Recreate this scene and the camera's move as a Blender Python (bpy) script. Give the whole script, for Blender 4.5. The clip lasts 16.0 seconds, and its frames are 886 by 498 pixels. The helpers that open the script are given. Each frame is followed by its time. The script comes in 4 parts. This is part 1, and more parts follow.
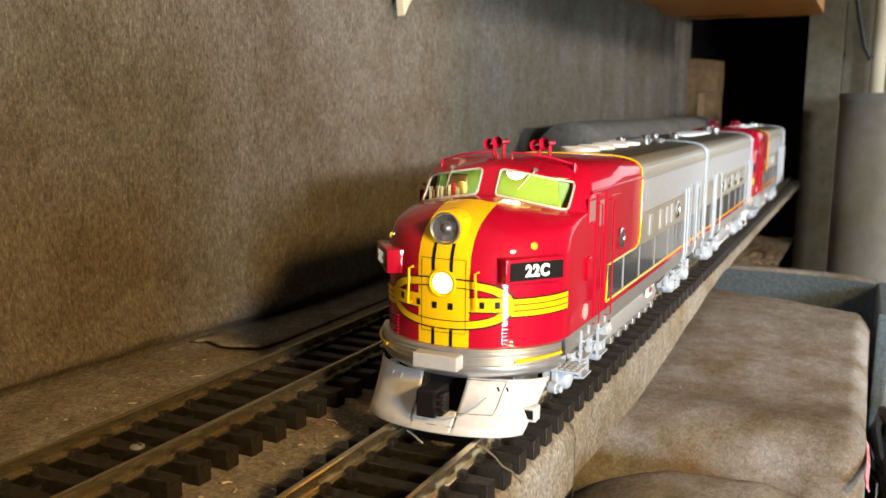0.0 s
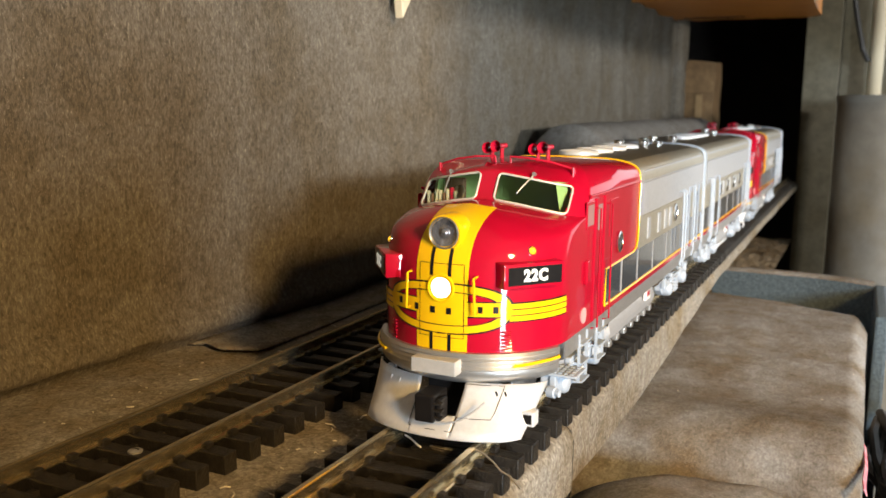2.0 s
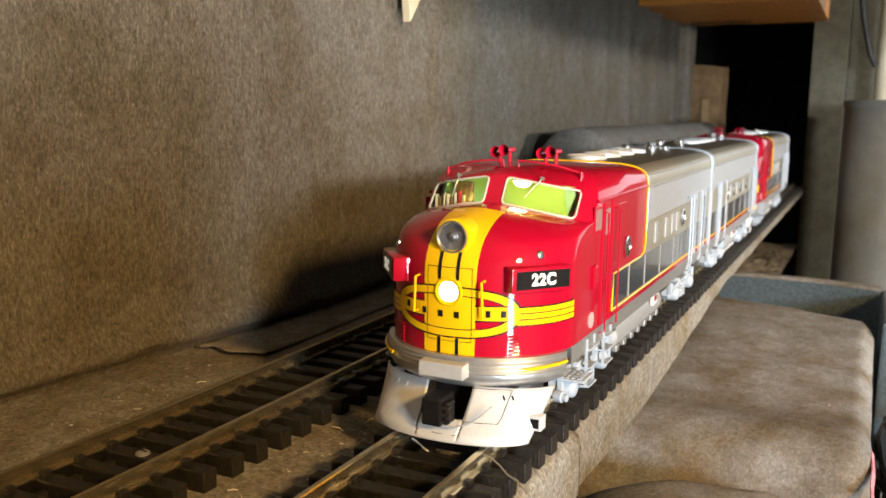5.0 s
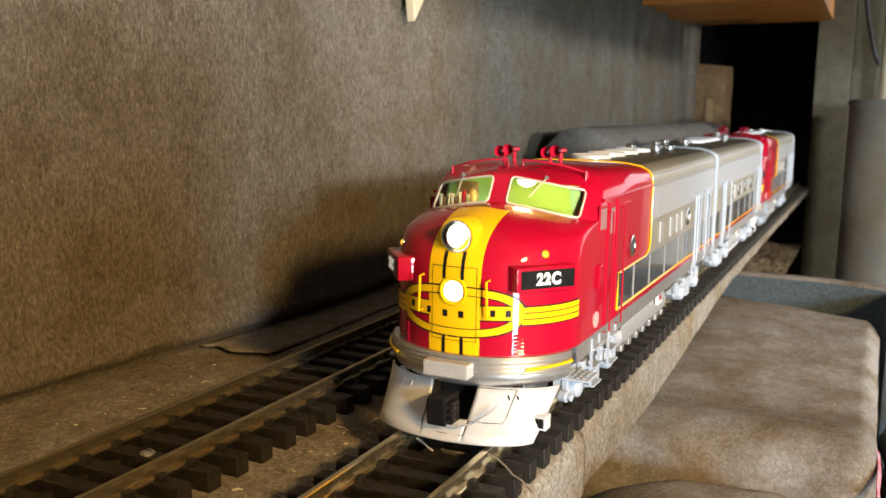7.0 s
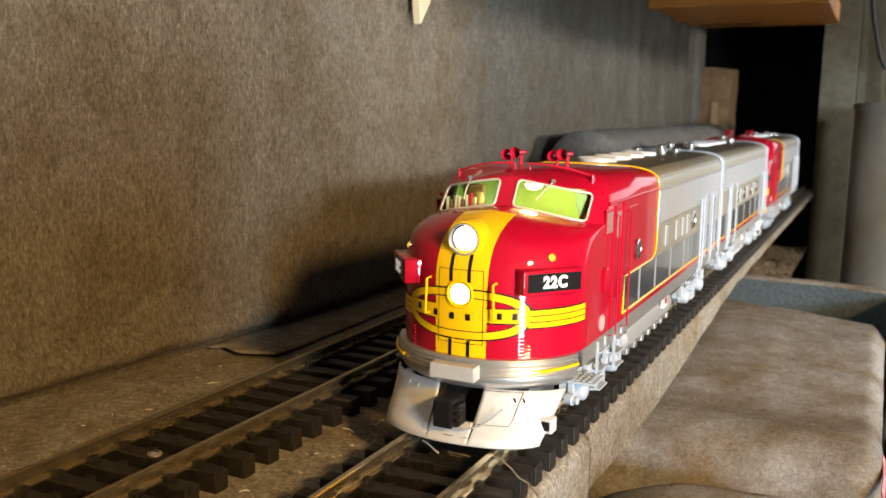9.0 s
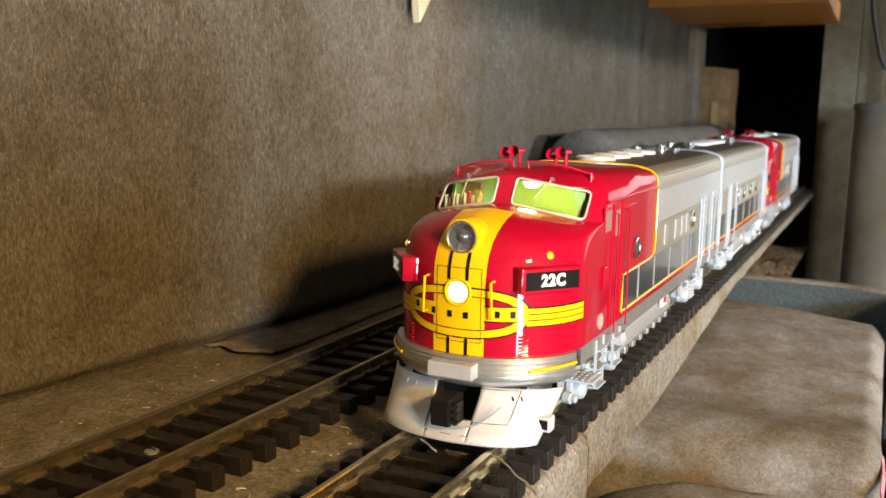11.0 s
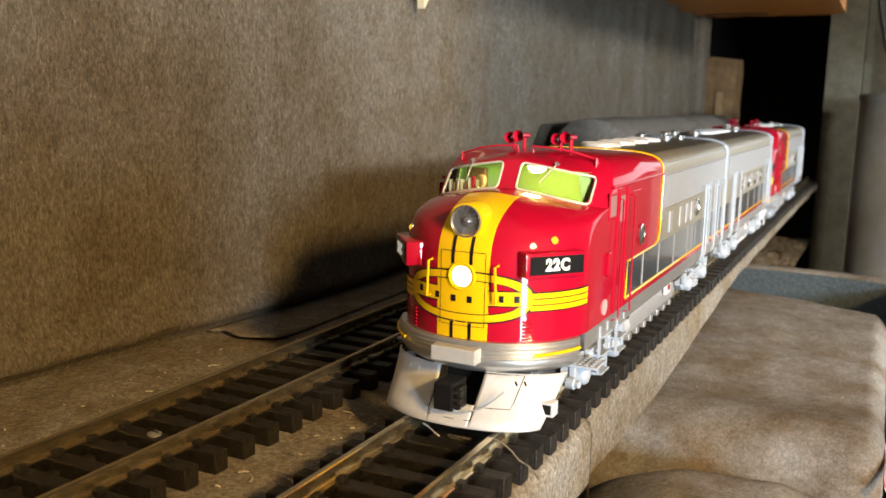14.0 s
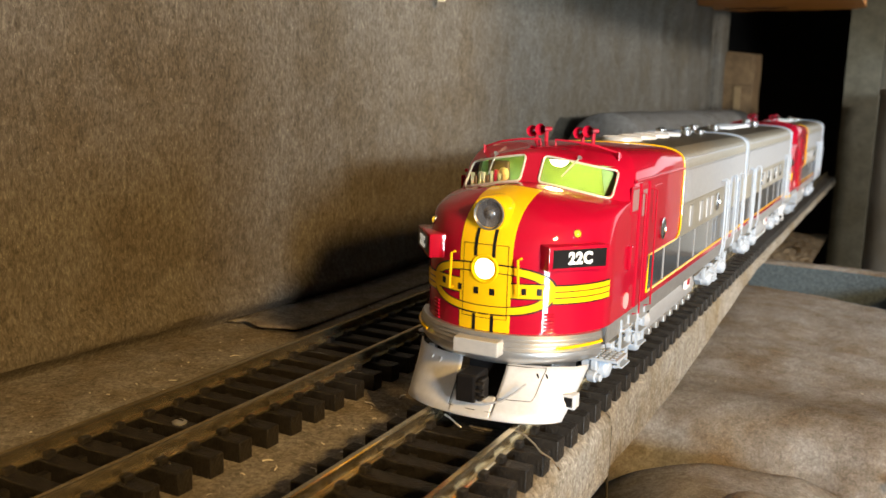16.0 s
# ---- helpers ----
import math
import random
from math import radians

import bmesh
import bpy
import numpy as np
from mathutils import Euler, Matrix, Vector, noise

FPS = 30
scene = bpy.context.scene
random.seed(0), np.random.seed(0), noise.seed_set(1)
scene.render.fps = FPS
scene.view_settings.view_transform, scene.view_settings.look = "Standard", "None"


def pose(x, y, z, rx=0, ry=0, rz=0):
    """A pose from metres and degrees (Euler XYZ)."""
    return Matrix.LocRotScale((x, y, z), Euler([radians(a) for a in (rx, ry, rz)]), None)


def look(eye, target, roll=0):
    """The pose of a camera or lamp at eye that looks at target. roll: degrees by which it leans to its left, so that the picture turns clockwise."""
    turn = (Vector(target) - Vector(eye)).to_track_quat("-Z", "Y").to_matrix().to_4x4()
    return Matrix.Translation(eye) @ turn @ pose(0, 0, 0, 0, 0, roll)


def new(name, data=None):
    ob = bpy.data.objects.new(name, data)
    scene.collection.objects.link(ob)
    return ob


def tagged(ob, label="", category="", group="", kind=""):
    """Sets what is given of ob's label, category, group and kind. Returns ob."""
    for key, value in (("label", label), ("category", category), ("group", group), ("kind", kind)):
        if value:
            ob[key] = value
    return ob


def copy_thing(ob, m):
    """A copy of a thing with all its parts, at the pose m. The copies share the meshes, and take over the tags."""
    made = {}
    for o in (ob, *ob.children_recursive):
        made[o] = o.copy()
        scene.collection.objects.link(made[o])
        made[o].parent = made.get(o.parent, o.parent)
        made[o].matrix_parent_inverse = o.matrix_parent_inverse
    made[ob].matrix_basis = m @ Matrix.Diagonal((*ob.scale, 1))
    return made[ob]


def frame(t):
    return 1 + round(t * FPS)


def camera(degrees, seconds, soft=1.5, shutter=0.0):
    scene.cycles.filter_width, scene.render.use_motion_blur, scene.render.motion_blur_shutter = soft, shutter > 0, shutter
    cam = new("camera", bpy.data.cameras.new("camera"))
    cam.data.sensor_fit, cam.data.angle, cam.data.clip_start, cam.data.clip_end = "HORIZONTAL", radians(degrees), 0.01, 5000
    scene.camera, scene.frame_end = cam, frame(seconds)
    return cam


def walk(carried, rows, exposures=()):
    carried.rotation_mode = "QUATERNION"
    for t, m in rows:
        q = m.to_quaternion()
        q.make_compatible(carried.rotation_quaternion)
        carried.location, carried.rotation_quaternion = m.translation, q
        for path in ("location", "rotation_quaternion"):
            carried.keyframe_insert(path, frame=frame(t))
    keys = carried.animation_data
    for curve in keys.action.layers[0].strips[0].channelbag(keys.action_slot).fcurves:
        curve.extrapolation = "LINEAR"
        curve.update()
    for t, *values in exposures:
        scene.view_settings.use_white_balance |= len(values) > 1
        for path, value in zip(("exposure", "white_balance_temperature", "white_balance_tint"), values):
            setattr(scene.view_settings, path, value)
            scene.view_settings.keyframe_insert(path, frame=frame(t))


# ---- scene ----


def gaze(x, y, z, turn, tilt, roll):
    """Pose of the eye: turn to the left from +y, tilt upwards, roll, in degrees."""
    a, b = radians(turn), radians(tilt)
    ahead = Vector((-math.sin(a) * math.cos(b), math.cos(a) * math.cos(b), math.sin(b)))
    eye = Vector((x, y, z))
    return look(eye, eye + ahead, roll)


PATH = [
    (0, 0.1820, -0.3816, 0.1762, 25.47, -9.28, 0.48),
    (0.5, 0.1802, -0.3824, 0.1776, 25.48, -9.22, 0.59),
    (1, 0.1811, -0.3820, 0.1781, 25.41, -9.22, 0.57),
    (1.5, 0.1810, -0.3810, 0.1775, 25.26, -9.35, 0.60),
    (2, 0.1814, -0.3812, 0.1782, 25.32, -9.26, 0.56),
    (2.5, 0.1804, -0.3815, 0.1777, 25.49, -9.22, 0.53),
    (3, 0.1789, -0.3818, 0.1779, 25.56, -9.30, 0.64),
    (3.5, 0.1799, -0.3811, 0.1778, 25.52, -9.28, 0.62),
    (4, 0.1806, -0.3818, 0.1781, 25.52, -9.19, 0.68),
    (6.5, 0.1792, -0.3822, 0.1786, 25.87, -8.98, 0.76),
    (7, 0.1796, -0.3818, 0.1781, 25.90, -9.05, 0.69),
    (7.5, 0.1795, -0.3816, 0.1787, 25.89, -9.00, 0.69),
    (8, 0.1799, -0.3834, 0.1789, 25.99, -8.95, 0.72),
    (8.5, 0.1787, -0.3835, 0.1786, 26.08, -8.92, 0.78),
    (9, 0.1787, -0.3835, 0.1789, 26.15, -8.95, 0.89),
    (11.5, 0.1792, -0.3820, 0.1776, 26.17, -8.96, 1.01),
    (12, 0.1787, -0.3837, 0.1785, 26.27, -8.99, 1.01),
    (12.5, 0.1796, -0.3835, 0.1783, 26.39, -9.01, 1.04),
    (13, 0.1789, -0.3835, 0.1784, 26.42, -9.03, 1.05),
    (13.5, 0.1793, -0.3814, 0.1781, 26.31, -9.14, 1.12),
    (14, 0.1781, -0.3814, 0.1743, 26.31, -9.57, 1.29),
    (14.5, 0.1757, -0.3836, 0.1734, 26.73, -9.94, 1.41),
    (15, 0.1755, -0.3829, 0.1739, 26.84, -9.98, 1.57),
    (15.5, 0.1743, -0.3854, 0.1743, 26.97, -9.93, 1.61),
    (16, 0.1752, -0.3859, 0.1740, 27.20, -10.00, 1.56),
]
cam = camera(53.35, 16.0)
cam.data.dof.use_dof = True
cam.data.dof.focus_distance = 0.50
cam.data.dof.aperture_fstop = 15.0
walk(cam, [(t, gaze(*p)) for t, *p in PATH])

# ---- world and light ----
world = bpy.data.worlds.new("world")
scene.world = world
world.use_nodes = True
world.node_tree.nodes["Background"].inputs[0].default_value = (1.0, 0.82, 0.6, 1)
world.node_tree.nodes["Background"].inputs[1].default_value = 0.006
scene.view_settings.exposure = 0.25


def area(name, eye, target, sx, sy, power, colour):
    data = bpy.data.lights.new(name, "AREA")
    data.shape, data.size, data.size_y, data.energy, data.color = "RECTANGLE", sx, sy, power, colour
    ob = new(name, data)
    ob.matrix_world = look(eye, target)
    return ob


area("window_light", (1.50, -1.24, 0.37), (0.0, 0.15, 0.08), 0.30, 0.28, 43, (0.83, 0.93, 1.0))
# Small added lamp, no window known here; lights the upper felt wall.
area("east_added_light", (1.85, 0.75, 0.43), (0.0, 0.75, 0.10), 0.09, 0.08, 28.0, (1.0, 0.96, 0.90))
# Added light panel before a solid wall, for the train side's pale reflection.
area("north_added_light", (0.86, 2.03, 0.25), (0.80, 0.0, 0.1), 1.16, 1.1, 6.0, (0.84, 0.92, 1.0))
area("reading_lamp_light", (1.24, -0.76, 0.72), (-0.20, -0.05, 0.0), 0.14, 0.16, 29, (1.0, 0.62, 0.23))
# Unseen low lamp, added for the nose's bright stripe and cool fill.
area("low_added_light", (1.62, -1.34, -0.30), (0.0, 0.0, 0.08), 0.24, 0.55, 24, (0.80, 0.92, 1.0))

# ---- materials ----
def material(name, colour, rough=0.5, metal=0.0, colour2=None, scale=200.0, bump=0.0, bscale=400.0, emit=None, power=0.0,
             coat=0.0, spec=0.5, stretch=(1, 1, 1), detail=6.0, stain=None, sscale=8.0):
    m = bpy.data.materials.new(name)
    m.use_nodes = True
    nt = m.node_tree
    b = nt.nodes["Principled BSDF"]
    b.inputs["Roughness"].default_value = rough
    b.inputs["Metallic"].default_value = metal
    b.inputs["Base Color"].default_value = (*colour, 1)
    b.inputs["Coat Weight"].default_value = coat
    b.inputs["Specular IOR Level"].default_value = spec
    b.inputs["Coat Roughness"].default_value = 0.035
    tc = nt.nodes.new("ShaderNodeTexCoord")
    mp = nt.nodes.new("ShaderNodeMapping")
    mp.inputs["Scale"].default_value = stretch
    nt.links.new(tc.outputs["Object"], mp.inputs["Vector"])
    out = None
    if colour2:
        n = nt.nodes.new("ShaderNodeTexNoise")
        n.inputs["Scale"].default_value, n.inputs["Detail"].default_value = scale, detail
        n.inputs["Roughness"].default_value = 0.7
        nt.links.new(mp.outputs[0], n.inputs["Vector"])
        r = nt.nodes.new("ShaderNodeValToRGB")
        r.color_ramp.elements[0].position, r.color_ramp.elements[1].position = 0.33, 0.67
        r.color_ramp.elements[0].color, r.color_ramp.elements[1].color = (*colour, 1), (*colour2, 1)
        nt.links.new(n.outputs["Fac"], r.inputs[0])
        out = r.outputs[0]
        if stain:
            n2 = nt.nodes.new("ShaderNodeTexNoise")
            n2.inputs["Scale"].default_value, n2.inputs["Detail"].default_value = sscale, 4.0
            nt.links.new(tc.outputs["Object"], n2.inputs["Vector"])
            r2 = nt.nodes.new("ShaderNodeValToRGB")
            r2.color_ramp.elements[0].position, r2.color_ramp.elements[1].position = 0.4, 0.65
            r2.color_ramp.elements[0].color, r2.color_ramp.elements[1].color = (1, 1, 1, 1), (*stain, 1)
            nt.links.new(n2.outputs["Fac"], r2.inputs[0])
            mx = nt.nodes.new("ShaderNodeMix")
            mx.data_type, mx.blend_type = "RGBA", "MULTIPLY"
            mx.inputs["Factor"].default_value = 1.0
            nt.links.new(out, mx.inputs["A"])
            nt.links.new(r2.outputs[0], mx.inputs["B"])
            out = mx.outputs["Result"]
        nt.links.new(out, b.inputs["Base Color"])
    if bump:
        n3 = nt.nodes.new("ShaderNodeTexNoise")
        n3.inputs["Scale"].default_value, n3.inputs["Detail"].default_value = bscale, 5.0
        nt.links.new(mp.outputs[0], n3.inputs["Vector"])
        bp = nt.nodes.new("ShaderNodeBump")
        bp.inputs["Strength"].default_value, bp.inputs["Distance"].default_value = bump, 0.002
        nt.links.new(n3.outputs["Fac"], bp.inputs["Height"])
        nt.links.new(bp.outputs[0], b.inputs["Normal"])
    if emit:
        b.inputs["Emission Color"].default_value = (*emit, 1)
        b.inputs["Emission Strength"].default_value = power
    return m


def felt_material(name, dark, mid, light, stain, lean=(1, 1, 0.5), fine=520.0, tuft=170.0, fibre=0.5):
    """Needled felt: matted fibres in two sizes, pale flecks, faint blotches and soft relief."""
    m = bpy.data.materials.new(name)
    m.use_nodes = True
    nt = m.node_tree
    b = nt.nodes["Principled BSDF"]
    b.inputs["Roughness"].default_value, b.inputs["Specular IOR Level"].default_value = 0.97, 0.08
    tc = nt.nodes.new("ShaderNodeTexCoord")

    def grain(scale, detail, stretch, warp=0.0):
        mp = nt.nodes.new("ShaderNodeMapping")
        mp.inputs["Scale"].default_value = stretch
        n = nt.nodes.new("ShaderNodeTexNoise")
        n.inputs["Scale"].default_value, n.inputs["Detail"].default_value = scale, detail
        n.inputs["Roughness"].default_value, n.inputs["Distortion"].default_value = 0.68, warp
        nt.links.new(tc.outputs["Object"], mp.inputs["Vector"])
        nt.links.new(mp.outputs[0], n.inputs["Vector"])
        return n.outputs["Fac"]

    def ramp(value, stops):
        r = nt.nodes.new("ShaderNodeValToRGB")
        while len(r.color_ramp.elements) < len(stops):
            r.color_ramp.elements.new(0.5)
        for e, (p, c) in zip(r.color_ramp.elements, stops):
            e.position, e.color = p, (*c, 1)
        nt.links.new(value, r.inputs[0])
        return r.outputs[0]

    def mix(kind, factor, a, c):
        x = nt.nodes.new("ShaderNodeMix")
        x.data_type, x.blend_type = "RGBA", kind
        x.inputs["Factor"].default_value = factor
        nt.links.new(a, x.inputs["A"])
        nt.links.new(c, x.inputs["B"])
        return x.outputs["Result"]
    white = (1, 1, 1)
    base = ramp(grain(fine, 8.0, lean, 0.6), [(0.30, dark), (0.50, mid), (0.72, light)])
    tufts = ramp(grain(tuft, 4.0, lean, 1.2), [(0.34, (0.74, 0.72, 0.69)), (0.64, (1.14, 1.14, 1.14))])
    out = mix("MULTIPLY", 1.0, base, tufts)
    out = mix("MULTIPLY", 1.0, out, ramp(grain(14.0, 3.0, (1, 1, 1)), [(0.40, white), (0.66, stain)]))
    flecks = ramp(grain(900.0, 1.0, (1, 1, 0.25), 2.0), [(0.66, (0, 0, 0)), (0.72, tuple(fibre * c for c in light))])
    out = mix("ADD", 1.0, out, flecks)
    nt.links.new(out, b.inputs["Base Color"])
    bp = nt.nodes.new("ShaderNodeBump")
    bp.inputs["Strength"].default_value, bp.inputs["Distance"].default_value = 0.55, 0.0025
    nt.links.new(grain(tuft * 1.6, 6.0, lean, 1.0), bp.inputs["Height"])
    nt.links.new(bp.outputs[0], b.inputs["Normal"])
    return m


FELT = felt_material("felt", (0.070, 0.063, 0.053), (0.132, 0.120, 0.102), (0.225, 0.205, 0.174), (0.80, 0.75, 0.66))
FELT_FLAT = felt_material("felt_flat", (0.118, 0.108, 0.094), (0.255, 0.238, 0.211), (0.435, 0.412, 0.372), (0.72, 0.62, 0.46), (1, 1, 1), 420, 80)
# Brown blotches of felt_soft carry stains and also painted warm shading.
FELT_SOFT = felt_material("felt_soft", (0.19, 0.188, 0.186), (0.265, 0.262, 0.26), (0.36, 0.356, 0.352), (0.62, 0.50, 0.36), (1, 0.8, 1), 640, 190, 0.3)
FELT_ROLL = felt_material("felt_roll_cover", (0.13, 0.122, 0.113), (0.20, 0.19, 0.178), (0.28, 0.268, 0.25), (0.88, 0.85, 0.80), (1, 1, 1), 520, 140, 0.2)
FELT_BLUE = material("felt_blue", (0.05, 0.07, 0.09), 0.95, 0, (0.11, 0.15, 0.18), 300, 0.6, 420)
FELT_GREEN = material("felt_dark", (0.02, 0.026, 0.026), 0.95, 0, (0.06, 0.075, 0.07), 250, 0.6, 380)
SEAM = material("seam_shadow_gap", (0.03, 0.026, 0.02), 0.9, 0, (0.05, 0.042, 0.03), 300)
TIE = material("tie_plastic", (0.005, 0.0045, 0.004), 0.46, 0, (0.026, 0.022, 0.018), 260, 0.4, 700, detail=10.0, spec=0.35)
BRASS = material("rail_brass", (0.58, 0.49, 0.32), 0.22, 0.95, (0.75, 0.66, 0.47), 120, 0.06, 700, stretch=(1, 0.12, 1))
RED = material("red_paint", (0.37, 0.002, 0.019), 0.5, 0, (0.41, 0.0025, 0.022), 60, 0.01, 300, coat=0.9, spec=0.06)
YELLOW = material("yellow_paint", (0.88, 0.50, 0.004), 0.5, 0, (0.90, 0.54, 0.006), 80, coat=0.8, spec=0.06)
BLACK = material("black_paint", (0.008, 0.0075, 0.008), 0.35, 0, (0.013, 0.012, 0.012), 100, coat=0.15, spec=0.15)
SILVER = material("silver_paint", (0.345, 0.35, 0.365), 0.42, 0.22, (0.405, 0.41, 0.425), 300, 0.04, 900)
SILVER_BRIGHT = material("bright_silver_paint", (0.36, 0.41, 0.48), 0.42, 0.12, (0.44, 0.49, 0.56), 300, 0.05, 900)
PALE_SILVER = material("pale_silver_paint", (0.62, 0.63, 0.64), 0.4, 0.2, (0.70, 0.71, 0.72), 300, 0.04, 900)
CHROME = material("chrome", (0.75, 0.75, 0.74), 0.16, 1.0, (0.66, 0.66, 0.66), 200)
STEEL = material("dull_steel", (0.36, 0.36, 0.36), 0.4, 0.7, (0.48, 0.47, 0.46), 300, 0.1, 700)
GREY = material("grey_plastic", (0.42, 0.42, 0.42), 0.45, 0.1, (0.48, 0.48, 0.48), 300)
WHITE = material("white_paint", (0.78, 0.78, 0.76), 0.5, 0, (0.82, 0.82, 0.80), 300)
DARKGLASS = material("dark_glass", (0.05, 0.055, 0.065), 0.12, 0.0, (0.07, 0.075, 0.085), 60, coat=0.5)
AMBER = material("amber_lens", (0.8, 0.42, 0.02), 0.15, emit=(1.0, 0.6, 0.05), power=0.5)
CABGREEN = material("cab_green", (0.27, 0.40, 0.14), 0.5, 0, (0.29, 0.44, 0.16), 100)
CABLAMP = material("cab_lamp_glow", (1.0, 0.9, 0.5), 0.4, emit=(1.0, 0.74, 0.24), power=190.0)
BULB = material("headlamp_glow", (1.0, 0.95, 0.85), 0.3, emit=(1.0, 0.93, 0.80), power=9.0)
WOOD = material("pine_wood", (0.40, 0.125, 0.014), 0.55, 0, (0.60, 0.25, 0.04), 25, 0.2, 60, stretch=(0.3, 6, 6))
DARK = material("shade_black", (0.012, 0.009, 0.008), 0.95, 0, (0.02, 0.015, 0.013), 30)
METAL_GREY = material("galvanised_grey", (0.25, 0.25, 0.235), 0.45, 0.25, (0.34, 0.34, 0.32), 14, 0.08, 90, stain=(0.75, 0.66, 0.52), sscale=6)
PLASTER = material("plaster", (0.15, 0.135, 0.115), 0.9, 0, (0.20, 0.18, 0.155), 6, 0.2, 60)
WIRE = material("thin_wire", (0.30, 0.27, 0.22), 0.4, 0.5)
TAPE = material("pink_trim", (0.7, 0.10, 0.16), 0.5, 0, (0.6, 0.5, 0.6), 90, 0, stretch=(1, 1, 1))

CARTON = material("brown_carton", (0.085, 0.046, 0.016), 0.8, 0, (0.19, 0.115, 0.05), 30, 0.2, 120)
CREAM_TAPE = material("yellowed_tape", (0.20, 0.13, 0.06), 0.35, 0, (0.27, 0.18, 0.09), 60, 0.1, 200)
CREAM = material("cream_paint", (0.55, 0.48, 0.34), 0.6, 0, (0.62, 0.55, 0.40), 20)
RUBBER = material("black_rubber", (0.012, 0.012, 0.012), 0.5, 0, (0.03, 0.03, 0.03), 200)
TEAL = material("pale_teal_plastic", (0.30, 0.42, 0.42), 0.4, 0, (0.4, 0.5, 0.5), 90)

# ---- mesh helpers ----
def part(name, bm, mat, parent=None, label="", smooth=False):
    me = bpy.data.meshes.new(name)
    bm.normal_update()
    bm.to_mesh(me)
    bm.free()
    me.materials.append(mat)
    for p in me.polygons:
        p.use_smooth = smooth
    ob = new(name, me)
    ob.parent = parent
    if smooth:
        me.set_sharp_from_angle(angle=radians(38))
    return tagged(ob, label)


def thing(name, label, category, group="", at=(0, 0, 0)):
    ob = new(name)
    ob.empty_display_size = 0.02
    ob.location = at
    return tagged(ob, label, category, group)


def box(bm, x0, x1, y0, y1, z0, z1, bevel=0.0):
    r = bmesh.ops.create_cube(bm, size=1.0)
    vs = r["verts"]
    for v in vs:
        v.co = Vector(((x0 + x1) / 2 + v.co.x * (x1 - x0), (y0 + y1) / 2 + v.co.y * (y1 - y0), (z0 + z1) / 2 + v.co.z * (z1 - z0)))
    if bevel:
        es = list({e for v in vs for e in v.link_edges})
        bmesh.ops.bevel(bm, geom=es, offset=bevel, segments=2, affect="EDGES", profile=0.5)
    return bm


def boxed(*a, bevel=0.0):
    return box(bmesh.new(), *a, bevel=bevel)


def loft(bm, rings, closed=True, caps=True):
    vr = [[bm.verts.new(p) for p in r] for r in rings]
    n = len(vr[0])
    for a, b in zip(vr, vr[1:]):
        for i in range(n if closed else n - 1):
            j = (i + 1) % n
            bm.faces.new((a[i], a[j], b[j], b[i]))
    if caps and closed:
        bm.faces.new(vr[0][::-1])
        bm.faces.new(vr[-1])
    return bm


def tube(bm, pts, r, n=8):
    pts = [Vector(p) for p in pts]
    rings = []
    for i, p in enumerate(pts):
        d = (pts[min(i + 1, len(pts) - 1)] - pts[max(i - 1, 0)]).normalized()
        u = d.cross(Vector((0, 0, 1)) if abs(d.z) < 0.9 else Vector((1, 0, 0))).normalized()
        v = d.cross(u)
        rings.append([p + r * (math.cos(2 * math.pi * k / n) * u + math.sin(2 * math.pi * k / n) * v) for k in range(n)])
    return loft(bm, rings)


def lathe(bm, profile, origin, axis, n=24, caps=True):
    """profile: rows of (distance along axis, radius)."""
    o, d = Vector(origin), Vector(axis).normalized()
    u = d.cross(Vector((0, 0, 1)) if abs(d.z) < 0.9 else Vector((1, 0, 0))).normalized()
    v = d.cross(u)
    rings = [[o + d * h + max(r, 1e-5) * (math.cos(2 * math.pi * k / n) * u + math.sin(2 * math.pi * k / n) * v) for k in range(n)] for h, r in profile]
    return loft(bm, rings, caps=caps)


def sheet(bm, rows):
    return loft(bm, rows, closed=False, caps=False)


def slab(bm, poly, d):
    """A flat polygon (list of points) thickened by the vector d."""
    a = [bm.verts.new(p) for p in poly]
    b = [bm.verts.new(Vector(p) + Vector(d)) for p in poly]
    bm.faces.new(a[::-1])
    bm.faces.new(b)
    for i in range(len(a)):
        j = (i + 1) % len(a)
        bm.faces.new((a[i], a[j], b[j], b[i]))
    return bm

# ---- large structure ----
def ripple(x, y, z, s, k):
    return k * noise.noise(Vector((x * s, y * s, z * s)))


def structure(ob, label, category):
    return tagged(ob, label, category, kind="structure")


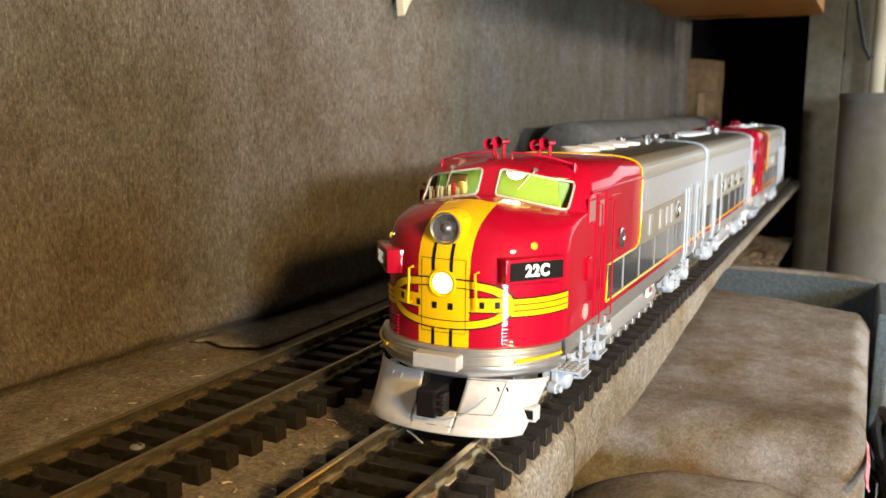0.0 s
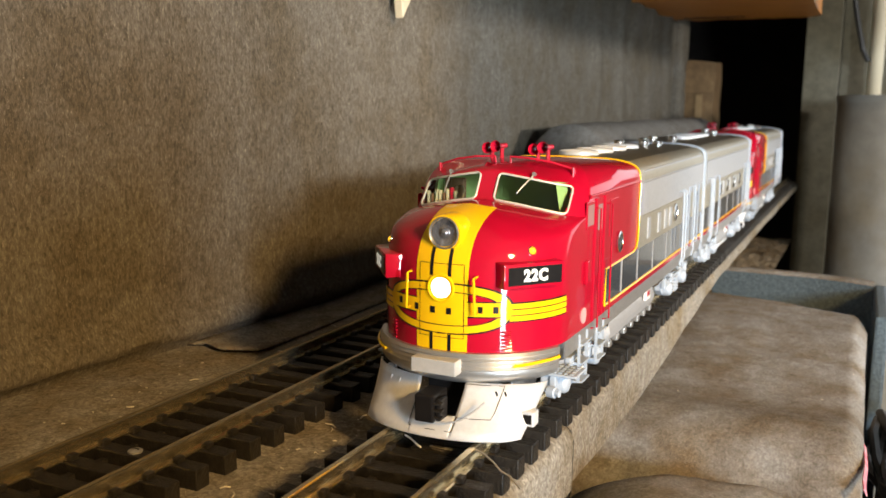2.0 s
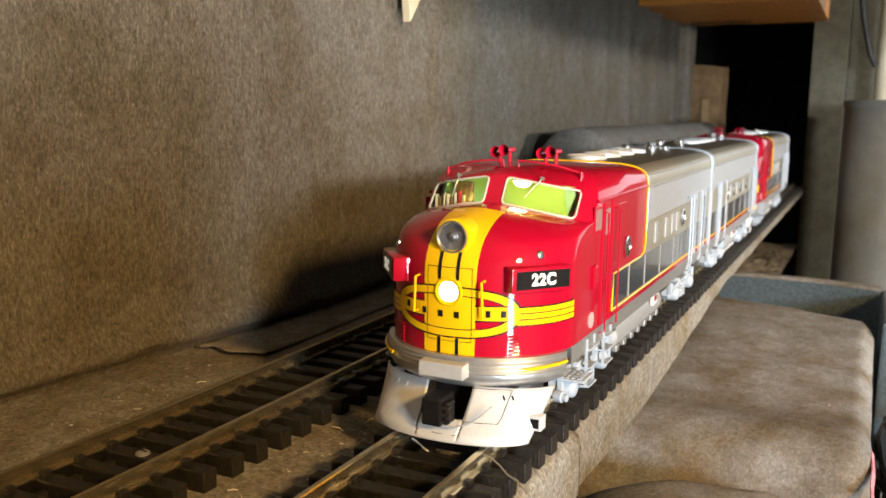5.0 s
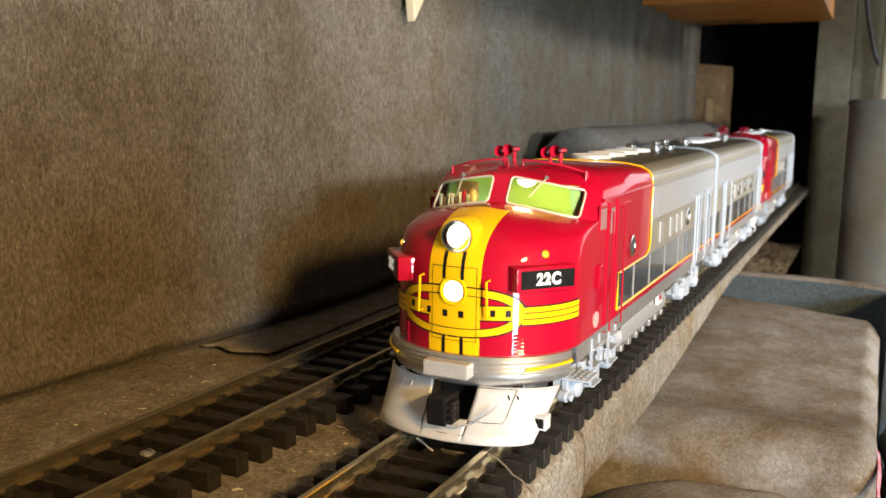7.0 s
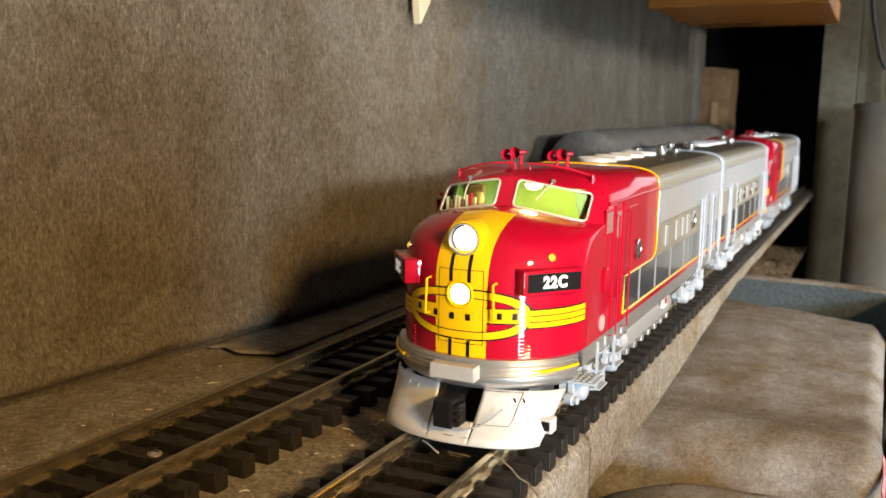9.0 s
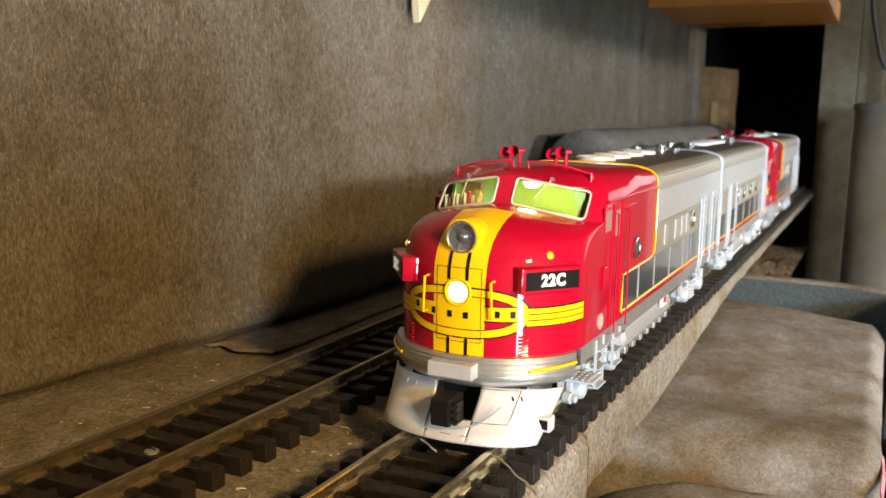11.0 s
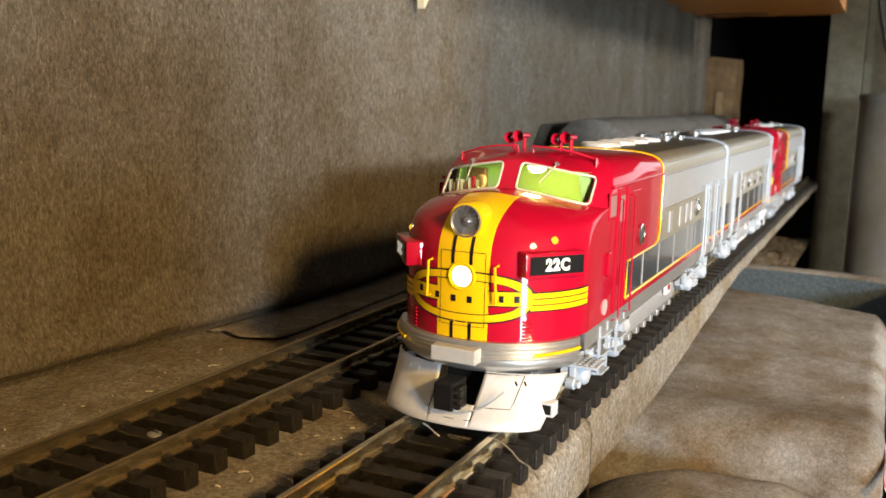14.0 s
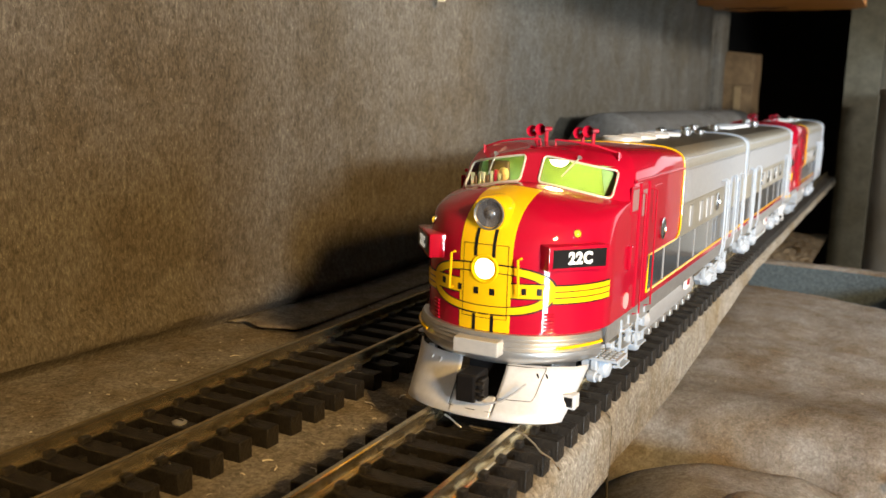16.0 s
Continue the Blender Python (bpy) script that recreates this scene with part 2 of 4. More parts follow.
def felt_wall():
    """Felt hung on the back wall behind the tracks, a little wavy, with a soft foot."""
    bm = bmesh.new()
    rows = []
    zs = [-0.02, -0.006, -0.002, 0.002, 0.0045, 0.007, 0.010, 0.014, 0.019, 0.026] + [0.036 + j * 0.016 for j in range(37)]
    for i in range(226):
        y = -0.75 + i * 0.0121
        row = []
        lip = 0.007 + ripple(0, y, 0, 22, 0.005) + ripple(4, y, 0, 70, 0.003)
        for z in zs:
            x = -0.275 + 0.022 * min(1, max(0, (y + 0.02) / 0.2)) + ripple(0, y, z, 5, 0.009) + ripple(3, y, z * 0.4, 16, 0.003)
            x += 0.010 * math.exp(-(((z - 0.014) / 0.014) ** 2)) - 0.012 * min(1, max(0, (lip - z) / 0.006 + 0.5)) * 0.45
            far = min(1, max(0, (y - 1.0) / 0.35))
            x += far * (0.006 * math.sin(y * 44 + 0.8 * math.sin(y * 17)) + 0.003 * math.sin(y * 97)) * (0.4 + z * 1.4)
            row.append((x, y, z))
        rows.append(row)
    sheet(bm, rows)
    # a solid backing closes the sheet
    box(bm, -0.36, -0.31, -0.75, 1.97, -0.05, 0.62)
    return structure(part("wall_west", bm, FELT, smooth=True), "wall hung with mottled grey-brown felt", "wall")


def felt_table():
    """The felt-covered shelf that carries both tracks, its edge wrapped down over the board."""
    bm = bmesh.new()
    rows = []
    ys = sorted([-0.75 + i * 0.0155 for i in range(176)] + [0.0800, 0.0815, 0.0822, 0.0830, 0.0838, 0.0850])
    for y in ys:
        low = min(-0.012, -0.038 + 0.065 * max(0, y - 0.25))
        row = []
        for j in range(34):
            x = -0.30 + j * 0.01
            row.append((x, y, ripple(x, y, 0, 14, 0.0014) + ripple(x, y, 2, 60, 0.0006) - 0.0006))
        w = ripple(0.05, y, 1, 12, 0.0016) + (0.0022 if y < 0.0820 else -0.0006) - 0.0060 * math.exp(-(((y - 0.0826) / 0.0010) ** 2))
        for a in range(1, 6):
            t = a / 5 * math.pi / 2
            row.append((0.037 + 0.007 * math.sin(t) + w * a / 5, y, -0.007 + 0.007 * math.cos(t)))
        for a in range(1, 6):
            row.append((0.044 + w, y, -0.007 + (low + 0.007) * a / 5))
        row.append((0.0, y, low - 0.002))
        row.append((-0.30, y, low - 0.002))
        rows.append(row)
    sheet(bm, rows)
    top = part("shelf_top", bm, FELT_FLAT, smooth=True)
    # A raised dark cord stands in for the shade inside the seam.
    bm = bmesh.new()
    tube(bm, [(0.030, 0.0822, 0.0002), (0.0385, 0.0826, -0.0006), (0.0432, 0.0824, -0.0040), (0.0447, 0.0832, -0.010), (0.0447, 0.0826, -0.022),
              (0.0447, 0.0818, -0.038), (0.0447, 0.0822, -0.055), (0.0447, 0.0816, -0.075)], 0.0007, 6)
    part("seam", bm, SEAM, top, "dark cord standing in for the shade of the open seam")
    return structure(top, "shelf covered in worn grey-brown felt", "shelf")


def track_bed(name, cx, group):
    """One straight track: two brass rails on black ties with rail chairs."""
    t = thing(name, "straight model railway track with brass rails on black ties", "track", group, (cx, 0, 0))
    for s in (-1, 1):
        c = s * 0.0238
        prof = [(-0.0036, 0.0098), (0.0036, 0.0098), (0.0036, 0.0106), (0.0009, 0.0114), (0.0009, 0.0148), (0.0017, 0.0155),
                (0.0017, 0.0170), (0.0011, 0.0175), (-0.0011, 0.0175), (-0.0017, 0.0170), (-0.0017, 0.0155), (-0.0009, 0.0148),
                (-0.0009, 0.0114), (-0.0036, 0.0106)]
        bm = bmesh.new()
        loft(bm, [[(c + px, y, pz) for px, pz in prof] for y in (-0.62, 1.88)])
        part("rail", bm, BRASS, t)
    bm = bmesh.new()
    box(bm, -0.0425, 0.0425, -0.0046, 0.0046, -0.001, 0.0096, bevel=0.0007)
    for s in (-1, 1):
        for q in (-1, 1):
            c = s * 0.0238 + q * 0.0043
            box(bm, c - 0.0018, c + 0.0018, -0.0026, 0.0026, 0.0090, 0.0124, bevel=0.0005)
    first = part("tie", bm, TIE, t)
    y = -0.6155
    first.location.y = y
    while y < 1.84:
        y += 0.02
        ob = new("tie", first.data)
        ob.parent = t
        ob.location = (random.uniform(-0.0003, 0.0003), y + random.uniform(-0.0003, 0.0003), 0)
    bm = bmesh.new()
    for s in (-1, 1):
        box(bm, s * 0.015 - 0.002, s * 0.015 + 0.002, -0.62, 1.86, 0.0, 0.0055)
    part("tie_web", bm, TIE, t)
    return t


def tunnel_end():
    bm = bmesh.new()
    # wall round the opening at the far end of the shelf
    box(bm, 0.040, 0.115, 1.90, 1.98, -0.9, 0.75)
    structure(part("wall_pillar", bm, PILLAR), "grey-green felt-faced pillar beside the dark opening", "wall")
    bm = bmesh.new()
    box(bm, 0.115, 1.9, 2.05, 2.12, -0.9, 1.8)
    structure(part("wall_north", bm, PILLAR), "plain dim grey-green wall", "wall")
    # The recess walls are coloured near-black to stand in for deep shade.
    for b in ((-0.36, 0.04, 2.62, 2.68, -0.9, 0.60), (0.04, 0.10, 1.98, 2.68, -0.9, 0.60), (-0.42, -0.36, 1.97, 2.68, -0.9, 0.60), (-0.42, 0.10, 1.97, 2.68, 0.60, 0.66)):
        structure(part("wall_recess", boxed(*b), DARK), "recess behind the opening, its shade put into near-black walls", "wall")
    bm = bmesh.new()
    box(bm, -0.275, -0.236, 1.86, 1.95, -0.02, 0.62, bevel=0.012)
    structure(part("trim", bm, FELT), "grey-brown felt edge of the opening", "trim")


PILLAR = material("pillar_felt", (0.115, 0.108, 0.078), 0.9, 0, (0.205, 0.19, 0.145), 40, 0.5, 120, stain=(0.62, 0.58, 0.48), sscale=5)
felt_wall()
felt_table()
tunnel_end()
for nm, b, mat, lab, cat in (
        ("floor", (-0.5, 2.0, -2.3, 2.7, -0.96, -0.9), PLASTER, "dim floor far below the shelf", "floor"),
        ("ceiling", (-0.5, 2.0, -2.3, 2.7, 1.8, 1.86), PLASTER, "plain pale ceiling", "ceiling"),
        ("wall_south", (-0.5, 1.2, -2.36, -2.3, -0.9, 1.8), PLASTER, "plain plaster wall", "wall"),
        ("wall_back", (-0.42, -0.36, -2.3, 1.97, -0.9, 1.8), PLASTER, "plain plaster wall behind the felt", "wall"),
        # Unseen panel, added to keep window light off the lower near wall.
        ("wall_shade_low", (0.42, 0.44, -1.30, -0.38, -0.9, 0.262), PLASTER, "unseen low panel added to block the window light", "wall"),
        # Unseen panel, added for the shadow line high on the felt wall.
        ("wall_shade_high", (0.45, 0.47, -0.06, 1.46, 0.336, 1.8), PLASTER, "unseen hanging panel added to shade the upper felt wall", "wall"),
        # Unseen panel, added so the east lamp misses the near felt wall.
        ("wall_shade_east", (1.20, 1.28, 0.0, 0.60, -0.9, 1.8), PLASTER, "unseen panel added to block the east light", "wall"),
        ("wall_east", (2.0, 2.06, -1.2, 2.7, -0.9, 1.8), PLASTER, "plain plaster wall", "wall")):
    structure(part(nm, boxed(*b), mat), lab, cat)


def gravel_ledge():
    bm = bmesh.new()
    sheet(bm, [[(-0.20 + i * 0.008, 1.05 + k * 0.0085, -0.135 + ripple(i, k, 0, 0.9, 0.006) + ripple(i, k, 2, 0.25, 0.006)) for k in range(100)] for i in range(31)])
    return structure(part("ledge", bm, material("brown_grit", (0.05, 0.036, 0.02), 0.9, 0, (0.24, 0.18, 0.11), 160, 0.6, 300), smooth=False), "ledge strewn with brown grit behind the box", "ledge")


gravel_ledge()
# Unseen near-black slab, added overhead to darken the upper felt wall.
structure(part("shade_shelf", boxed(-0.31, 0.45, 0.60, 1.50, 0.445, 0.465), FELT_GREEN), "unseen near-black slab added overhead to shade the upper wall", "shelf")

# ---- things round the shelf ----
def draped_cushion():
    bm = bmesh.new()
    rows = []
    for i in range(100):
        y = -0.06 + i * 0.0084
        row = []
        for j in range(52):
            x = 0.004 + j * 0.0038
            z = -0.046 + 0.012 * min(1, max(0, (y - 0.30) / 0.2))
            # near mound, then a valley that deepens towards the shelf, then a soft lip and the long top
            yc = 0.178 + 0.22 * max(0, x - 0.08) + ripple(x, 0, 7, 25, 0.008)
            deep = min(1.7, max(0.25, 1.25 - 9.0 * (x - 0.09)))
            z -= 0.052 * math.exp(-(((y - yc) / (0.034 if y > yc else 0.022)) ** 2)) * deep
            z -= 0.012 * math.exp(-(((y - yc - 0.004) / 0.008) ** 2)) * (0.6 + noise.noise(Vector((x * 40, 0, 1))))
            z += 0.0025 * math.exp(-(((y - yc - 0.085) / 0.020) ** 2))
            if y < yc:
                z += 0.004 - 1.1 * max(0, abs(x - 0.112) - 0.026) ** 1.3
            z += ripple(x, y, 0, 9, 0.005) + ripple(x, y, 5, 30, 0.0014) - 0.003 * max(0, 0.25 - abs(noise.noise(Vector((x * 14, y * 9, 2)))))
            # front ridge, out of view, added to cast shade into the valley
            k = min(1, max(0, (x - 0.08) / 0.05))
            z += 0.036 * math.exp(-(((y - 0.028) / 0.042) ** 2)) * k * k * (3 - 2 * k)
            e = max(0.0, x - 0.185)
            z -= 70 * e * e + 0.1 * e
            b = max(0.0, y - (0.668 - 0.45 * max(0, x - 0.05)))
            z -= 22 * b * b
            row.append((x + (0.003 if x > 0.19 else 0) * noise.noise((y * 20, 0, 0)), y, z))
        row.append((row[-1][0] + 0.004, y, -0.20))
        row.append((row[-1][0] + 0.006, y, -0.45))
        rows.append(row)
    sheet(bm, rows)
    ob = part("draped_cushion", bm, FELT_SOFT, smooth=True)
    return tagged(ob, "bulky cushion draped in creased grey-brown felt", "cushion")


def felt_box():
    """The edge of an open box, its front slightly bowed, with a pale worn rim."""
    t = thing("felt_box", "open box edge lined with dusty blue felt", "box", "", (0, 0, 0))
    def bow(x):
        return 0.764 - 0.020 * max(0, (x - 0.12) / 0.08) ** 1.6
    xs = [0.020 + 0.0185 * k for k in range(11)]
    bm = bmesh.new()
    loft(bm, [[(x, bow(x), -0.30), (x, bow(x), -0.0245), (x, bow(x) + 0.018, -0.0245), (x, bow(x) + 0.018, -0.30)] for x in xs])
    bmesh.ops.recalc_face_normals(bm, faces=bm.faces)
    part("front_panel", bm, FELT_BLUE, t)
    bm = bmesh.new()
    loft(bm, [[(x, bow(x) - 0.0015, -0.0245), (x, bow(x) + 0.002, -0.0215 + ripple(x, 0, 0, 60, 0.0008)), (x, bow(x) + 0.017, -0.0215), (x, bow(x) + 0.0195, -0.0245)] for x in xs])
    bmesh.ops.recalc_face_normals(bm, faces=bm.faces)
    part("rim", bm, FELT_SOFT, t, "pale worn felt rim")
    part("side_panel", boxed(0.205, 0.218, 0.58, 0.762, -0.30, -0.026, bevel=0.003), FELT_BLUE, t)


def beam():
    """A wide board laid flat over the opening, seen from below, with a split and a worn near edge."""
    t = thing("wooden_beam", "rough orange pine board over the dark opening", "beam", "", (0, 0, 0.386))
    bm = bmesh.new()
    rows = []
    for i in range(34):
        x = -0.262 + 0.334 * i / 33
        far = 1.862 + ripple(x, 0, 0, 40, 0.010) - 0.04 * max(0, (x - 0.045) / 0.03)
        rows.append([(x, 1.42, 0.040), (x, 1.42, 0.002)] + [(x, 1.42 + (far - 1.42) * k / 8, ripple(x, k * 0.2, 3, 18, 0.003)) for k in range(9)]
                    + [(x, far + 0.002, 0.006 + ripple(x, 1, 1, 30, 0.003)), (x, far, 0.040)])
    loft(bm, rows)
    bmesh.ops.recalc_face_normals(bm, faces=bm.faces)
    part("board", bm, WOOD, t)
    bm = tube(bmesh.new(), [(-0.225 + 0.0125 * k, 1.79 + 0.006 * math.sin(k * 1.7), -0.0006) for k in range(12)], 0.0022, 5)
    part("split", bm, DARK, t, "dark split along the grain")


def felt_roll(y0, y1, label):
    bm = bmesh.new()
    rings = []
    n = 28
    for i in range(30):
        y = y0 + (y1 - y0) * i / 29
        e = min(1, (i + 0.6) / 2.2)
        rings.append([(-0.185 + (0.062 * e + ripple(math.cos(k), y, 0, 6, 0.0016)) * math.cos(2 * math.pi * k / n), y,
                       0.081 + (0.074 * e + ripple(math.sin(k), y, 3, 6, 0.0016)) * math.sin(2 * math.pi * k / n)) for k in range(n)])
    loft(bm, rings)
    return tagged(part("felt_roll", bm, FELT_ROLL, smooth=True), label, "felt roll", "rolls behind the train")


def grey_drum():
    t = thing("grey_drum", "tall dull grey metal drum beside the opening", "drum", "", (0.255, 1.62, 0))
    part("body", lathe(bmesh.new(), [(-0.88, 0.128), (-0.3, 0.130), (0.195, 0.130), (0.200, 0.127)], (0, 0, 0), (0, 0, 1), 40), METAL_GREY, t, smooth=True)
    part("rim", lathe(bmesh.new(), [(0.192, 0.1315), (0.2, 0.1325), (0.205, 0.1315), (0.206, 0.124)], (0, 0, 0), (0, 0, 1), 40), METAL_GREY, t, smooth=True)


def cardboard_box():
    t = thing("cardboard_box", "worn brown cardboard carton in the dark opening", "box", "", (-0.203, 1.96, 0))
    bm = bmesh.new()
    rings = []
    for k in range(9):
        z = 0.292 * k / 8
        a = 0.001 * math.sin(k * 2.1)
        top = 0.004 * (k == 8)
        rings.append([(-0.040 + a, -0.04, z + top), (0.0 + a, -0.043 + a, z + top * 0.4), (0.030 + 0.010 * k / 8 + a, -0.04, z - top), (0.040 + a, 0.05, z), (-0.040, 0.05, z)])
    loft(bm, rings)
    part("body", bm, CARTON, t)
    part("flap", boxed(-0.034, 0.034, -0.0475, -0.043, 0.215, 0.285, bevel=0.001), CARTON, t, "torn front flap")
    part("tape", boxed(-0.006, 0.010, -0.0465, -0.040, 0.02, 0.21), CREAM_TAPE, t, "strip of yellowed tape")


draped_cushion()
felt_box()
beam()
felt_roll(0.755, 1.33, "grey-brown felt roll lying behind the train")
felt_roll(1.345, 1.80, "second grey-brown felt roll lying behind the train")
grey_drum()
cardboard_box()


def felt_offcut():
    """A strip of felt lying along the foot of the wall, its near end folded up a little."""
    bm = bmesh.new()
    rows = []
    for i in range(50):
        y = 0.112 + i * 0.015
        e = math.exp(-i * 0.9)
        rows.append([(-0.262 + (0.060 + ripple(0, y, 4, 9, 0.006)) * k / 8, y + 0.004 * math.sin(k) * e, 0.0018 + 0.0022 * e * (k > 1) + ripple(k, y, 0, 8, 0.0005)) for k in range(9)])
    sheet(bm, rows)
    ob = part("felt_strip", bm, FELT_FLAT, smooth=True)
    so = ob.modifiers.new("thick", "SOLIDIFY")
    so.thickness, so.offset = 0.0016, -1
    return tagged(ob, "loose brown felt strip along the foot of the wall", "felt strip")


def wall_peg():
    bm = bmesh.new()
    slab(bm, [(-0.236, 0.405, 0.262), (-0.236, 0.425, 0.285), (-0.236, 0.430, 0.325), (-0.236, 0.398, 0.325), (-0.236, 0.401, 0.285)], (-0.009, 0, 0))
    bmesh.ops.recalc_face_normals(bm, faces=bm.faces)
    bmesh.ops.bevel(bm, geom=list(bm.edges), offset=0.001, segments=2, affect="EDGES", profile=0.5)
    return tagged(part("wall_peg", bm, CREAM), "pale pointed wooden peg on the felt wall", "peg")


def cream_pipe():
    t = thing("upright_pipe", "cream painted upright pipe with a dark strap", "pipe", "", (0.192, 1.95, 0))
    part("pipe", lathe(bmesh.new(), [(-0.88, 0.016), (1.78, 0.016)], (0, 0, 0), (0, 0, 1), 20), CREAM, t, smooth=True)
    part("strap", tube(bmesh.new(), [(-0.070, -0.02, 0.52), (-0.050, -0.02, 0.40), (-0.030, -0.02, 0.315), (-0.017, -0.01, 0.29)], 0.006, 8), RUBBER, t, "dark diagonal strap")


def cable_heap():
    t = thing("cable_heap", "tangle of black cables beside the cushion", "cables", "", (0.245, 0.36, -0.12))
    for k in range(7):
        pts = [(0.030 * math.cos(a * 1.3 + k * 1.7) + 0.004 * k - 0.01, 0.14 * math.sin(a + k), 0.012 * math.sin(a * 2.1 + k) + 0.007 * k) for a in [i * 0.35 for i in range(19)]]
        part("cable", tube(bmesh.new(), pts, 0.0045, 7), RUBBER, t, smooth=True)
    part("plug", boxed(-0.014, 0.008, 0.02, 0.05, 0.045, 0.060, bevel=0.003), TEAL, t, "pale plastic plug")
    part("crate", boxed(-0.025, 0.08, -0.20, 0.25, -0.30, -0.015, bevel=0.006), RUBBER, t)


def rag_ribbon():
    bm = bmesh.new()
    rows = []
    for i in range(16):
        y = 0.200 + i * 0.0056
        x = 0.1985 + ripple(0, y, 0, 30, 0.0012)
        rows.append([(x - 0.0010, y, -0.0555), (x + 0.0002, y, -0.0575), (x + 0.0011, y, -0.0595)])
    sheet(bm, rows)
    ob = part("striped_ribbon", bm, TAPE)
    so = ob.modifiers.new("thick", "SOLIDIFY")
    so.thickness, so.offset = 0.0008, 1
    return tagged(ob, "thin pink and pale striped ribbon on the cushion edge", "ribbon")


felt_offcut()
wall_peg()
cream_pipe()
cable_heap()
rag_ribbon()

# ---- the train ----
W, EAVE, TOP, SILL = 0.0503, 0.129, 0.1482, 0.0585
ROOF = 0.81


def half_width(z):
    if z <= EAVE:
        return W
    t = min(1.0, (z - EAVE) / (TOP - EAVE))
    return W * max(0.0, 1 - t ** 3.8) ** (1 / 3.8)


def front(z):
    """Front centre, depth of the rounding and its power at a height."""
    if z <= 0.1287:
        t = min(1.0, max(0.0, (z - 0.098) / 0.0308))
        return 0.046 * (1 - math.sqrt(1 - t * t)), 0.050 - 0.018 * t ** 3, 2.0
    if z <= 0.1432:
        return 0.053 + (z - 0.129) * 0.62, 0.026, 2.7
    t = min(1.0, (z - 0.1432) / (TOP - 0.1432))
    return 0.0618 + 0.05 * (1 - math.sqrt(max(0, 1 - t * t))), 0.028, 2.5


def nose_y(x, z):
    y, d, n = front(z)
    s = min(1.0, abs(x) / half_width(z))
    return y + d * (1 - math.sqrt(max(0.0, 1 - s ** n)))


def droop(p):
    """The brow and windscreens sweep down towards the cab's corners."""
    x, y, z = p
    a = min(1.0, max(0.0, (z - 0.110) / 0.019))
    b = 1 - min(1.0, max(0.0, (y - 0.072) / 0.022))
    a, b = a * a * (3 - 2 * a), b * b * (3 - 2 * b)
    if z > EAVE:
        c = min(1.0, max(0.0, (y - 0.12) / 0.078))
        z = EAVE + (z - EAVE) * (1 - (1 - ROOF) * c * c * (3 - 2 * c))
    return Vector((x, y, z - 0.0074 * min(1.2, (abs(x) / 0.043)) ** 1.4 * a * b))


def nose_normal(x, z):
    e = 0.0006
    return Vector(((nose_y(x + e, z) - nose_y(x - e, z)) / (2 * e), -1, (nose_y(x, z + e) - nose_y(x, z - e)) / (2 * e))).normalized()


def on_nose(x, z, lift=0.0003):
    n = nose_normal(x, z)
    return droop(Vector((x, nose_y(x, z), z)) + n * lift)


LEVELS = [SILL, 0.07, 0.085, 0.098, 0.104, 0.109, 0.1135, 0.117, 0.120, 0.1225, 0.1245, 0.126, 0.1272, 0.1281, 0.1287,
          0.1290, 0.1295, 0.1325, 0.136, 0.1395, 0.1425, 0.1434, 0.1444, 0.1454, 0.1462, 0.1469, 0.1474, 0.1478, 0.14805, 0.14815]


def plan(z, y_back):
    y, d, n = front(z)
    w = half_width(z)
    pts = [(-w, y_back, z)] + ([(-w, 0.150, z)] if y_back > 0.16 else [])
    for k in range(-28, 29):
        a = k / 28 * math.pi / 2
        pts.append((math.copysign(w * abs(math.sin(a)) ** (2 / n), a), y + d * (1 - math.cos(a)), z))
    return pts + ([(w, 0.150, z)] if y_back > 0.16 else []) + [(w, y_back, z)]


def in_window(c):
    """Whether a point of the cab front lies in a windscreen."""
    return 0.0045 < abs(c.x) < 0.0425 and c.y < 0.086 and 0.1294 < c.z < 0.1426


def section(y):
    pts = [(W, y, SILL), (W, y, EAVE)]
    zs = [EAVE + (TOP - EAVE) * math.sin(k / 12 * math.pi / 2) for k in range(1, 13)]
    low = lambda z: EAVE + (z - EAVE) * ROOF
    pts += [(half_width(z), y, low(z)) for z in zs[:-1]] + [(0, y, low(TOP))]
    return pts + [(-x, yy, z) for x, yy, z in pts[-2::-1]]


def ribbon(f, g, n, lift, at=on_nose):
    """A strip between the curves f(t) and g(t), both giving (x, z), laid on the nose."""
    bm = bmesh.new()
    rows = []
    for i in range(n + 1):
        t = i / n
        (x0, z0), (x1, z1) = f(t), g(t)
        rows.append([at(x0 + (x1 - x0) * k / 6, z0 + (z1 - z0) * k / 6, lift) for k in range(7)])
    sheet(bm, rows)
    return bm


def line(x0, z0, x1, z1):
    return lambda t: (x0 + (x1 - x0) * t, z0 + (z1 - z0) * t)


def oval(cx, cz, a, b, p=2.6):
    def f(t):
        q = 2 * math.pi * t
        c, s = math.cos(q), math.sin(q)
        return cx + a * math.copysign(abs(c) ** (2 / p), c), cz + b * math.copysign(abs(s) ** (2 / p), s)
    return f



def mesh_text(body, size, m, mat, parent, name="number"):
    cu = bpy.data.curves.new(name, "FONT")
    cu.body, cu.size, cu.align_x, cu.align_y, cu.extrude, cu.offset = body, size, "CENTER", "CENTER", 0.0002, size * 0.045
    cu.space_character = 1.16
    tmp = new(name, cu)
    bpy.context.view_layer.update()
    me = bpy.data.meshes.new_from_object(tmp.evaluated_get(bpy.context.evaluated_depsgraph_get()))
    bpy.data.objects.remove(tmp)
    me.materials.clear()
    me.materials.append(mat)
    ob = new(name, me)
    ob.parent, ob.matrix_local = parent, m
    return ob


